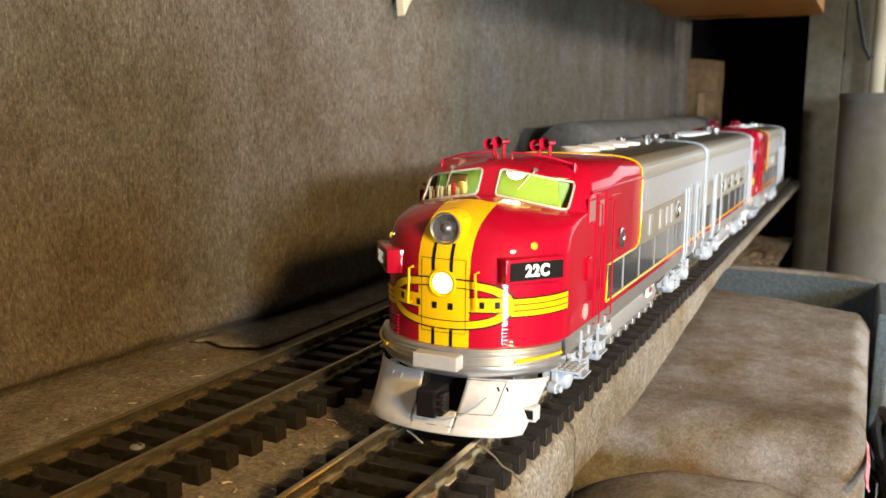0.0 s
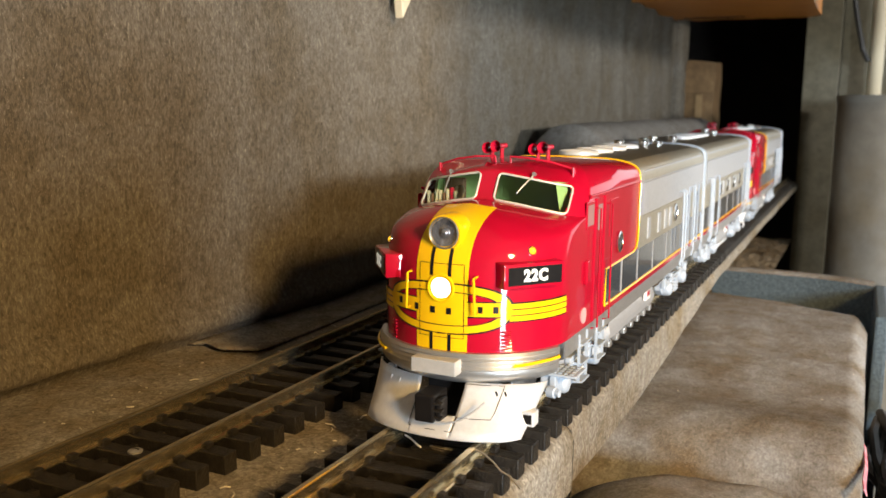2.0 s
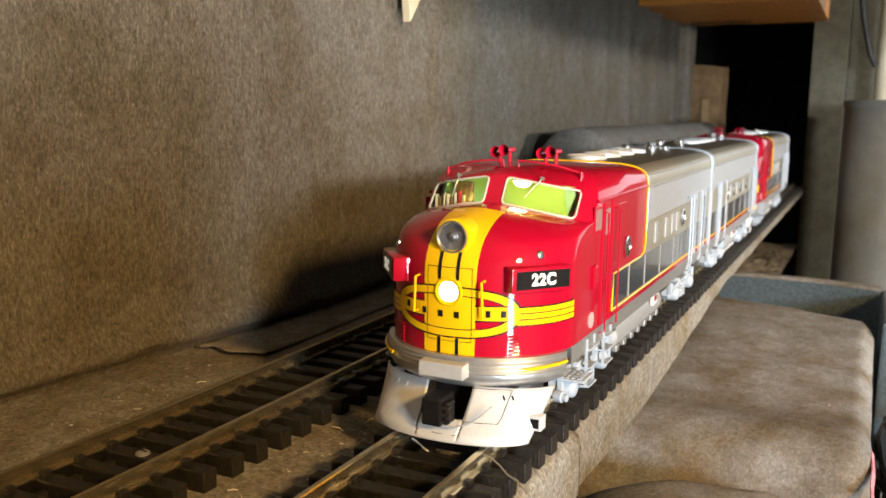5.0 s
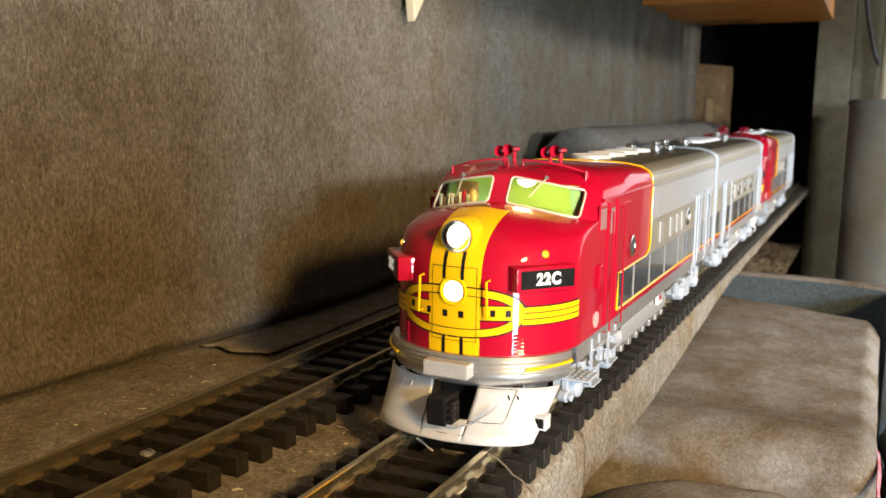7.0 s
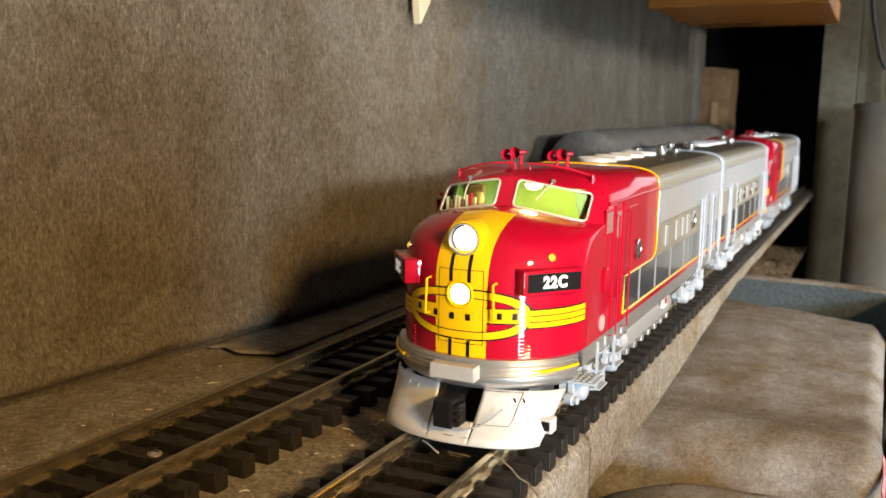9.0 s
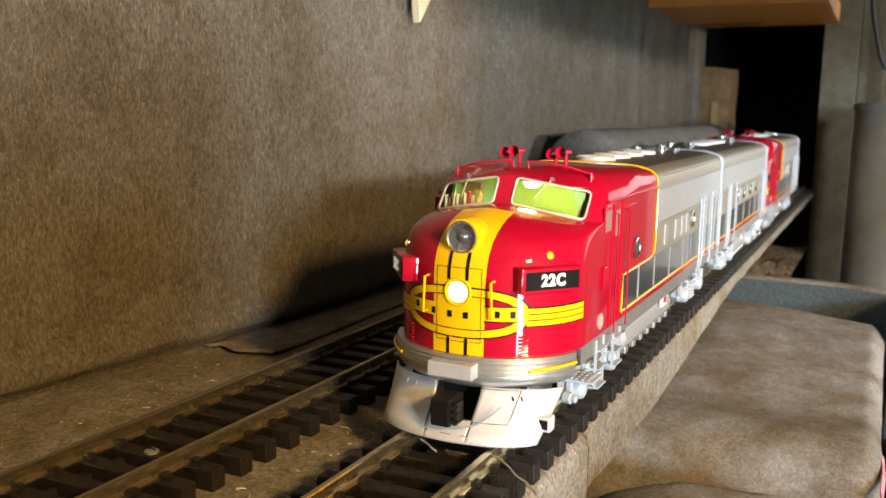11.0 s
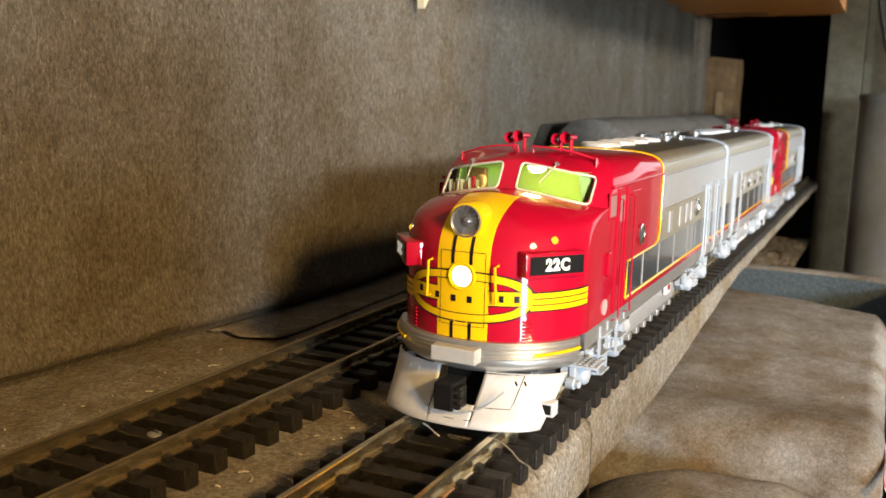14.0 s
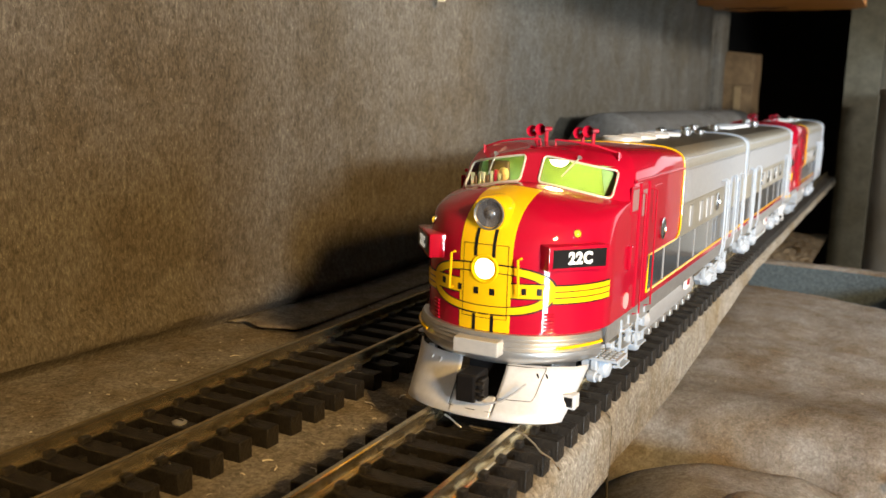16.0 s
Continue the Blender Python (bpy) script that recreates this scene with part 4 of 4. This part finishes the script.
        for i in range(4):
            for k in range(4):
                box(bm, s * (0.0455 + i * 0.0032) - 0.0009, s * (0.0455 + i * 0.0032) + 0.0009, 0.0415 + k * 0.0042, 0.0435 + k * 0.0042, 0.0418, 0.0427)
        part("tread_step", bm, SILVER_BRIGHT, t, "chequered silver step plate")
        step(t, 0.078, 0.0290, 0.0560, s)
        step(t, 0.112, 0.0330, 0.0540, s)
        bm = lathe(bmesh.new(), [(-0.002, 0.0030), (0.002, 0.0030), (0.0024, 0.0020), (0.0046, 0.0020), (0.005, 0.001)], (s * 0.0465, 0.036, 0.0335), (s, -0.2, 0), 12)
        part("hose_valve", bm, SILVER_BRIGHT, t, smooth=True)
        # yellow bumper rail
        bm = bmesh.new()
        pts = []
        for k in range(7):
            xx = s * (0.0330 + 0.0142 * k / 6)
            q = Vector((xx, nose_y(xx, 0.06), 0.0530 + 0.0012 * k / 6)) + nose_normal(xx, 0.06) * 0.0046
            pts.append(q)
        tube(bm, [pts[0] + Vector((0, 0.003, 0))] + pts + [pts[-1] + Vector((-s * 0.002, 0.004, 0))], 0.0008, 6)
        part("bumper_rail", bm, YELLOW, t, "thin yellow rail along the bumper")

    # panel joint round the nose door
    zlo, zhi, xl, xr = 0.0655, 0.1020, -0.0118, 0.0118
    for f, g in ((line(xl, zhi, xr, zhi), line(xl, zhi + 0.0003, xr, zhi + 0.0003)), (line(xl, zlo, xr, zlo), line(xl, zlo + 0.0003, xr, zlo + 0.0003)),
                 (line(xl, zlo, xl, zhi), line(xl + 0.0003, zlo, xl + 0.0003, zhi)), (line(xr, zlo, xr, zhi), line(xr + 0.0003, zlo, xr + 0.0003, zhi))):
        part("panel_joint", ribbon(f, g, 10, 0.0005), BLACK, nose)
    # plain dark bars where the lettering of the emblem stands
    for x, w, h, z in ((-0.0247, 0.0024, 0.0033, 0.0808), (-0.0136, 0.0024, 0.0033, 0.0795), (-0.0040, 0.0026, 0.0033, 0.0790), (0.0045, 0.0026, 0.0033, 0.0790), (0.0195, 0.0022, 0.0033, 0.0803), (0.0262, 0.0022, 0.0033, 0.0803)):
        part("emblem_mark", ribbon(line(x - w / 2, z - h / 2, x + w / 2, z - h / 2), line(x - w / 2, z + h / 2, x + w / 2, z + h / 2), 4, 0.0006), BLACK, nose, "plain dark mark on the emblem")
    # roof edge pinstripe
    bm = bmesh.new()
    for s in (1,):
        tube(bm, [(x * 1.004, red_end, z + 0.0002) for x, _, z in section(0)[1:-1]], 0.0005, 6)
    part("pinstripe", bm, YELLOW, nose)

    # lamps of the nose
    lamp = part("warning_lamp", lathe(bmesh.new(), [(0.012, 0.0092), (0.0, 0.0092), (-0.0012, 0.0088), (-0.0012, 0.0076), (0.0062, 0.0073)], (0, 0.0042, 0.1168), (0, 1, 0), 28, caps=False), YELLOW, t, "yellow housing of the flashing lamp", smooth=True)
    part("bezel", lathe(bmesh.new(), [(-0.0014, 0.0081), (-0.0020, 0.0077), (-0.0014, 0.0071), (0.0045, 0.0071)], (0, 0.0042, 0.1168), (0, 1, 0), 28, caps=False), BEZEL, lamp, smooth=True)
    part("backing", lathe(bmesh.new(), [(0.0068, 0.0073), (0.0074, 0.0073)], (0, 0.0042, 0.1168), (0, 1, 0), 24), BLACK, lamp)
    turner = two_faced("turning_lamp", disc_rings([(0.0, 0.0060), (0.0006, 0.0058), (0.0012, 0.0044), (0.0014, 0.0002)], (0, 1, 0)),
                       disc_rings([(-0.0002, 0.0068), (-0.0014, 0.0068), (-0.0011, 0.0062), (-0.0003, 0.0044), (0.0, 0.0024), (-0.0014, 0.0022), (-0.0022, 0.0014), (-0.0025, 0.0004)], (0, 1, 0)), BULB, REFLECTOR, lamp, (0, 0.0049, 0.1168))
    head = part("headlamp", lathe(bmesh.new(), [(0.006, 0.0075), (-0.0034, 0.0075), (-0.0042, 0.0070), (-0.0042, 0.0063), (-0.0030, 0.0060)], (0, 0.0034, 0.0902), (0, 1, 0), 28, caps=False), YELLOW, t, "yellow headlamp housing", smooth=True)
    part("lens", lathe(bmesh.new(), [(-0.0026, 0.0061), (-0.0036, 0.0052), (-0.0042, 0.0030), (-0.0044, 0.0003)], (0, 0.0034, 0.0902), (0, 1, 0), 24), BULB_ON, head, "glowing headlamp lens", smooth=True)

    # cab interior
    bm = bmesh.new()
    rings = []
    for y, k in ((0.0690, 0.80), (0.0750, 0.90), (0.0820, 0.96), (0.0900, 1.0), (0.1000, 1.0), (0.1150, 1.0)):
        rings.append([Vector((-0.0470 * k, y, 0.1130)), Vector((0.0470 * k, y, 0.1130)), Vector((0.0470 * k, y, 0.1200))]
                     + [droop(Vector((0.043 * k * q / 5, y, 0.1438))) for q in range(5, -6, -1)] + [Vector((-0.0470 * k, y, 0.1200))])
    loft(bm, rings, caps=False)
    bm.faces.new([bm.verts.new(q) for q in rings[-1]])
    box(bm, -0.040, 0.040, 0.0650, 0.0790, 0.1130, 0.1165)
    part("cab_interior", bm, CABGREEN, nose, "green painted cab interior")
    part("lamp_can", lathe(bmesh.new(), [(-0.0005, 0.0056), (0.0, 0.0060), (0.0058, 0.0058), (0.0060, 0.0001)], (0.0070, 0.0800, 0.1400), (0, 0, 1), 20, caps=False), BLACK, nose)
    cabl = two_faced("cab_lamp", disc_rings([(0.0, 0.0052), (-0.0016, 0.0050), (-0.0032, 0.0038), (-0.0040, 0.0022), (-0.0044, 0.0002)], (0, 0, 1)),
                     disc_rings([(0.0, 0.0052), (0.0003, 0.0052), (0.0004, 0.0002)], (0, 0, 1)), CABLAMP, BLACK, nose, (0.0070, 0.0800, 0.1401))
    bm = lathe(bmesh.new(), [(0, 0.004), (0.004, 0.0046), (0.009, 0.0050), (0.0105, 0.0018), (0.0120, 0.0030), (0.0150, 0.0034), (0.0175, 0.0022), (0.0183, 0.0003)], (-0.0265, 0.0800, 0.1150), (0, 0, 1), 12)
    part("cab_figure", bm, FIGURE, nose, "plain pale seat figure", smooth=True)
    # Added slats imitate the cream and brown stripes showing in the left windscreen.
    for k, (h, mat) in enumerate(((0.0095, CREAM), (0.0080, BROWN), (0.0105, CREAM), (0.0100, CREAM), (0.0085, BROWN), (0.0110, CREAM), (0.0120, RED_SOFT), (0.0100, CREAM))):
        x = -0.0425 + k * 0.0024
        part("striped_slat", boxed(x, x + 0.0015, 0.0700, 0.0725, 0.1160, 0.1205 + h, bevel=0.0003), mat, nose)
    part("seat_back", boxed(-0.042, -0.029, 0.092, 0.096, 0.116, 0.136, bevel=0.001), BROWN, nose)

    # bumper and pilot
    bm = bmesh.new()
    rows = []
    prof = [(0.0588, 0.0000), (0.0588, 0.0022), (0.0572, 0.0030), (0.0566, 0.0022), (0.0552, 0.0030), (0.0546, 0.0022), (0.0530, 0.0030), (0.0524, 0.0022), (0.0508, 0.0030),
            (0.0500, 0.0022), (0.0480, 0.0024), (0.0455, 0.0012), (0.0430, -0.0020), (0.0415, -0.0060), (0.0412, -0.0200)]
    for z, o in prof:
        rows.append([(x * (1 + o / W), y - o, z) for x, y, _ in plan(0.06, 0.060) if y < 0.0385])
    sheet(bm, rows)
    part("bumper", bm, BUMPER, t, "ribbed silver bumper", smooth=True)
    part("coupler_plate", boxed(-0.0120, 0.0120, -0.0085, 0.0020, 0.0487, 0.0562, bevel=0.0006), GREY, t, "plain grey block on the bumper")
    bm = bmesh.new()

    def plow(a, f):
        """a: -1 to 1 across; f: 0 at the top, 1 at the foot."""
        x = a * (0.0468 - 0.0050 * f)
        y = 0.004 - 0.0185 * f ** 1.2 + (0.027 - 0.006 * f) * (1 - math.sqrt(1 - min(1, abs(a)) ** 1.9 * 0.97))
        return (x, y, 0.0425 - 0.0238 * f)
    for aa, bb, f0, f1 in ((-1, -0.26, 0, 1), (0.26, 1, 0, 1), (-0.26, 0.26, 0.62, 1)):
        kk = 18
        sheet(bm, [[plow(aa + (bb - aa) * i / kk, f0 + (f1 - f0) * k / 6) for k in range(7)] for i in range(kk + 1)])
    bmesh.ops.remove_doubles(bm, verts=bm.verts, dist=0.00005)
    pil = part("pilot", bm, PLOUGH, t, "bright silver plough pilot", smooth=True)
    so = pil.modifiers.new("thick", "SOLIDIFY")
    so.thickness, so.offset = 0.0010, 1.0
    bm = bmesh.new()
    def plow_line(pts):
        tube(bm, [Vector(plow(a, f)) + Vector((0.0003, -0.0012, 0.0001)) for a, f in pts], 0.00022, 4)
    plow_line([(0.26, 0.02), (0.45, 0.02), (0.66, 0.02), (0.655, 0.5), (0.64, 0.62), (0.45, 0.62), (0.27, 0.62), (0.27, 0.85)])
    plow_line([(-0.27, 0.86), (0.0, 0.86), (0.27, 0.86)])
    plow_line([(-0.27, 0.3), (-0.28, 0.86)])
    part("panel_joint", bm, BLACK, pil)
    part("notch_frame", boxed(0.0402, 0.0470, 0.0078, 0.0150, 0.0238, 0.0312, bevel=0.0006), PLOUGH, pil)
    # A black block stands in for the shade inside the square hole.
    part("notch", boxed(0.0415, 0.0457, 0.0075, 0.0120, 0.0252, 0.0298), BLACK, pil)
    # coupler
    cp = part("coupler", boxed(-0.0060, 0.0045, -0.0165, 0.0, 0.0265, 0.0405, bevel=0.0012), BLACK, t, "black knuckle coupler")
    part("knuckle", boxed(0.0045, 0.0075, -0.0150, -0.006, 0.0275, 0.0385, bevel=0.0010), BLACK, cp)
    bm = bmesh.new()
    for z in (0.029, 0.0325, 0.036):
        box(bm, 0.0040, 0.0085, -0.0160, -0.0130, z, z + 0.0012)
    part("hook", bm, TIE, cp)
    part("pocket", boxed(-0.012, 0.012, 0.012, 0.014, 0.022, 0.0425), BLACK, t)
    bm = bmesh.new()
    tube(bm, [(0.004, -0.0140, 0.0275), (0.010, -0.0130, 0.0270), (0.016, -0.0105, 0.0285), (0.022, -0.0080, 0.0330), (0.026, -0.0040, 0.0370)], 0.0005, 6)
    part("air_line", bm, SILVER, t)
    for x in (0.0275, 0.0315):
        yb = plow(x / 0.0455, 0.15)[1]
        bm = tube(bmesh.new(), [(x, yb - 0.0012, 0.0395), (x + 0.0012, yb - 0.0020, 0.0380), (x + 0.0004, yb - 0.0014, 0.0362)], 0.0005, 5)
        part("hook_eye", bm, BLACK, t)
    for x in (-0.0330, -0.0265):
        yb = plow(x / 0.0455, 0.2)[1]
        part("hook_eye", tube(bmesh.new(), [(x + 0.002, yb - 0.0016, 0.0400), (x, yb - 0.0020, 0.0340)], 0.0004, 5), WHITE, t)

    side_detail(t, red_end, length, 0.1175, (0.155, 0.198, 0.245, 0.292), (0.322,), ([(0.358, 0.380), (0.405, 0.425)], (0.338, 0.350, 0.390, 0.432), (0.228, 0.262, 0.285, 0.303)))
    underframe(t, 0.030, length - 0.004, 0.150, 0.285)
    truck(t, 0.088, True)
    truck(t, 0.365, False)
    roof_detail(t, (0.225, 0.265, 0.305, 0.345), ((0.012, 0.375, 0.007), (-0.012, 0.385, 0.007), (0.016, 0.410, 0.006), (0.0, 0.425, 0.008)), red_end, length)
    end_arch(t, length)
    return t, turner, cabl, markers


def booster_unit(name, label, length):
    t = thing(name, label, "locomotive", "locomotives of the train")
    bm = bmesh.new()
    loft(bm, [section(0), section(length)], closed=False)
    bm.faces.new([bm.verts.new(p) for p in section(length)])
    bm.faces.new([bm.verts.new(p) for p in section(0)[::-1]])
    part("body", bm, TAN_SILVER, t, "silver body shell and roof shoulder, tan reflection put into the colour", smooth=True)
    side_detail(t, 0.002, length, 0.002, (0.10, 0.15, 0.20, 0.25), (0.09, 0.14, 0.19, 0.24), ([(0.030, 0.050), (0.285, 0.305)], (0.012, 0.022, 0.060, 0.275, 0.315), (0.115, 0.165, 0.215)))
    underframe(t, 0.004, length - 0.004, 0.125, 0.215)
    truck(t, 0.070, False)
    truck(t, 0.265, False)
    roof_detail(t, (0.13, 0.165, 0.20, 0.235), ((0.012, 0.03, 0.008), (-0.012, 0.05, 0.007), (0.014, 0.27, 0.008), (0.0, 0.295, 0.010)), 0.0, length)
    end_arch(t, length)
    return t


RED_RAIL = material("matt_red_rail", (0.36, 0.003, 0.020), 0.65, 0, (0.41, 0.004, 0.024), 80, spec=0.1)
PALE_FRAME = material("pale_window_metal", (0.62, 0.58, 0.50), 0.32, 0.3, (0.70, 0.66, 0.58), 200)
BEZEL = material("dark_bezel", (0.16, 0.16, 0.16), 0.35, 0.5, (0.2, 0.2, 0.2), 200)
PLOUGH = material("plough_silver", (0.60, 0.61, 0.63), 0.5, 0.25, (0.68, 0.69, 0.71), 300, 0.03, 900)
BUMPER = material("bumper_silver", (0.50, 0.50, 0.50), 0.34, 0.8, (0.56, 0.56, 0.56), 300, 0.03, 900)
# The silver roof's dark reflection is put into this olive colour.
ROOFING = material("roof_dark_reflection", (0.13, 0.118, 0.09), 0.38, 0.55, (0.18, 0.165, 0.13), 160, 0.05, 700)
# Silver body; the brown it reflects is put into this tan colour.
TAN_SILVER = material("tan_reflection", (0.33, 0.30, 0.235), 0.38, 0.45, (0.39, 0.36, 0.29), 200, 0.04, 800)
RED_SOFT = material("red_plastic", (0.42, 0.004, 0.026), 0.35, 0, (0.47, 0.006, 0.032), 80, coat=0.4)
PINK = material("pale_badge", (0.62, 0.30, 0.30), 0.5, 0, (0.72, 0.40, 0.40), 500)
PINKGLASS = material("tinted_side_pane", (0.30, 0.16, 0.16), 0.15, 0, (0.34, 0.20, 0.20), 90)
NUMBER = material("white_numerals", (0.9, 0.9, 0.86), 0.5, emit=(1, 0.95, 0.8), power=0.25)
REFLECTOR = material("reflector", (0.36, 0.37, 0.41), 0.16, 0.85, (0.46, 0.47, 0.52), 300)
BULB_ON = material("headlamp_lens_glow", (1.0, 0.95, 0.8), 0.3, emit=(1.0, 0.93, 0.70), power=3.0)
FIGURE = material("pale_figure", (0.5, 0.36, 0.26), 0.7, 0, (0.56, 0.42, 0.3), 200)
BROWN = material("brown_seat", (0.14, 0.07, 0.035), 0.6, 0, (0.2, 0.1, 0.05), 200)


def thin_pane():
    m = bpy.data.materials.new("cab_pane")
    m.use_nodes = True
    nt = m.node_tree
    nt.nodes.clear()
    out, mix = nt.nodes.new("ShaderNodeOutputMaterial"), nt.nodes.new("ShaderNodeMixShader")
    a, b = nt.nodes.new("ShaderNodeBsdfTransparent"), nt.nodes.new("ShaderNodeBsdfGlossy")
    a.inputs[0].default_value, b.inputs["Roughness"].default_value = (0.86, 0.95, 0.86, 1), 0.03
    mix.inputs[0].default_value = 0.07
    nt.links.new(a.outputs[0], mix.inputs[1])
    nt.links.new(b.outputs[0], mix.inputs[2])
    nt.links.new(mix.outputs[0], out.inputs[0])
    return m


PANE = thin_pane()
leader, TURNER, CAB_LAMP, MARKERS = cab_unit("diesel_locomotive", "red and silver streamlined model diesel locomotive with yellow nose emblem", 0.455)
booster = booster_unit("booster_locomotive", "silver cabless model booster locomotive with dark windows", 0.330)
booster.location.y = 0.470
rear = copy_thing(leader, pose(0, 0.815, 0))
rear["label"] = "second red and silver model diesel locomotive behind the booster"

# ---- tracks ----
LETTERING = material("raised_lettering", (0.12, 0.11, 0.10), 0.5, 0, (0.28, 0.26, 0.23), 300)
near_track = track_bed("model_track", 0.0, "parallel tracks")
track_bed("model_track", -0.1291, "parallel tracks")


def lint():
    """Loose pale fibres and crumbs on the felt."""
    bm = bmesh.new()
    for k in range(150):
        x, y = random.choice((random.uniform(-0.235, -0.18), random.uniform(-0.078, -0.048))), random.uniform(-0.2, 0.35)
        if k % 9 == 0:
            x, y = random.uniform(0.06, 0.19), random.uniform(0.3, 0.72)
            z = -0.0425
        else:
            z = 0.0012
        a, l = random.uniform(0, 6.3), random.uniform(0.0004, 0.0013) if k % 11 or k % 9 == 0 else random.uniform(0.002, 0.005)
        c, d = Vector((x, y, z)), Vector((math.cos(a) * l, math.sin(a) * l, 0))
        tube(bm, [c - d, c + Vector((-d.y, d.x, 0.0006)) * 0.3, c + d], random.uniform(0.00018, 0.00045), 4)
    ob = part("lint", bm, LINT)
    tagged(ob, "scattered pale lint and crumbs on the felt", "lint", kind="stuff")


def loose_wire(name, pts, r, mat, label):
    bm = tube(bmesh.new(), pts, r, 6)
    return tagged(part(name, bm, mat, smooth=True), label, "wire", "loose wires by the track")


LINT = material("pale_lint", (0.55, 0.5, 0.42), 0.9, 0, (0.65, 0.6, 0.5), 300)
lint()
loose_wire("feeder_wire", [(0.0262, -0.0150, 0.0172), (0.0314, -0.0166, 0.0165), (0.0369, -0.0182, 0.0140), (0.0412, -0.0203, 0.0115), (0.0468, -0.0218, 0.0102), (0.0537, -0.0277, 0.0080)], 0.00045, WIRE, "thin stiff wire bent down from the rail")
loose_wire("feeder_wire", [(-0.0196, 0.0004, 0.0112), (-0.0165, -0.0008, 0.0108), (-0.0130, -0.0031, 0.0104), (-0.0095, -0.0060, 0.0101), (-0.0064, -0.0080, 0.0100)], 0.0005, WHITE, "short white wire lying between the rails")
plate = part("maker_plate", boxed(-0.0120, 0.0140, -0.0085, 0.0065, 0.0030, 0.0093, bevel=0.0006), TIE, near_track, "black plate with raised lettering")
mesh_text("MEXICO", 0.0030, pose(0.0022, -0.0028, 0.0094, 0, 0, 180), LETTERING, plate, "lettering")
for k in range(5):
    part("lettering_bar", boxed(-0.0010 + k * 0.0014, -0.0002 + k * 0.0014, -0.0064, -0.0056, 0.0092, 0.0095), LETTERING, plate)


def track_screw(x, y):
    t = thing("track_screw", "dull round screw head on a tie", "screw", "", (x, y, 0.0095))
    part("head", lathe(bmesh.new(), [(0.0, 0.0036), (0.0010, 0.0036), (0.0018, 0.0022), (0.0020, 0.0004)], (0, 0, 0), (0, 0, 1), 16), STEEL, t, smooth=True)
    part("slot", boxed(-0.0024, 0.0024, -0.0004, 0.0004, 0.0012, 0.0022), BLACK, t)


track_screw(-0.1285, -0.0755)


def motions():
    """The warning lamp swings its glowing side forward about once a second; the cab lamp and the marker lights turn away for a while."""
    rows = [(0.0, 0)]
    angle = 0
    for t in (0.70, 1.70, 2.80, 3.80, 4.8667, 5.9, 6.9333, 7.99, 9.00, 10.06, 11.10, 12.15, 13.20, 14.25, 15.30):
        for dt, a in ((-4, 0), (-3, 0), (-2, 60), (-1, 120), (0, 180), (1, 180), (2, 240), (3, 300), (4, 360), (5, 360)):
            rows.append((t + dt / 30, angle + a))
        angle += 360
    rows.append((16.0, angle))
    walk(TURNER, [(t, pose(0, 0.0049, 0.1168, 0, 0, a)) for t, a in rows])
    lamp = [(0.0, 0), (0.80, 0), (0.8333, 60), (0.8667, 120), (0.90, 180), (2.00, 180), (2.0333, 240), (2.0667, 300), (2.10, 360), (16.0, 360)]
    dark = [(0.0, 0), (3.80, 0), (3.8333, 60), (3.8667, 120), (3.90, 180), (5.00, 180), (5.0333, 240), (5.0667, 300), (5.10, 360), (16.0, 360)]
    for ob, place, axis in MARKERS:
        walk(ob, [(t, Matrix.Translation(place) @ Matrix.Rotation(radians(a), 4, axis)) for t, a in dark])
    walk(CAB_LAMP, [(t, pose(0.0070, 0.0800, 0.1401, 0, a, 0)) for t, a in lamp])


motions()
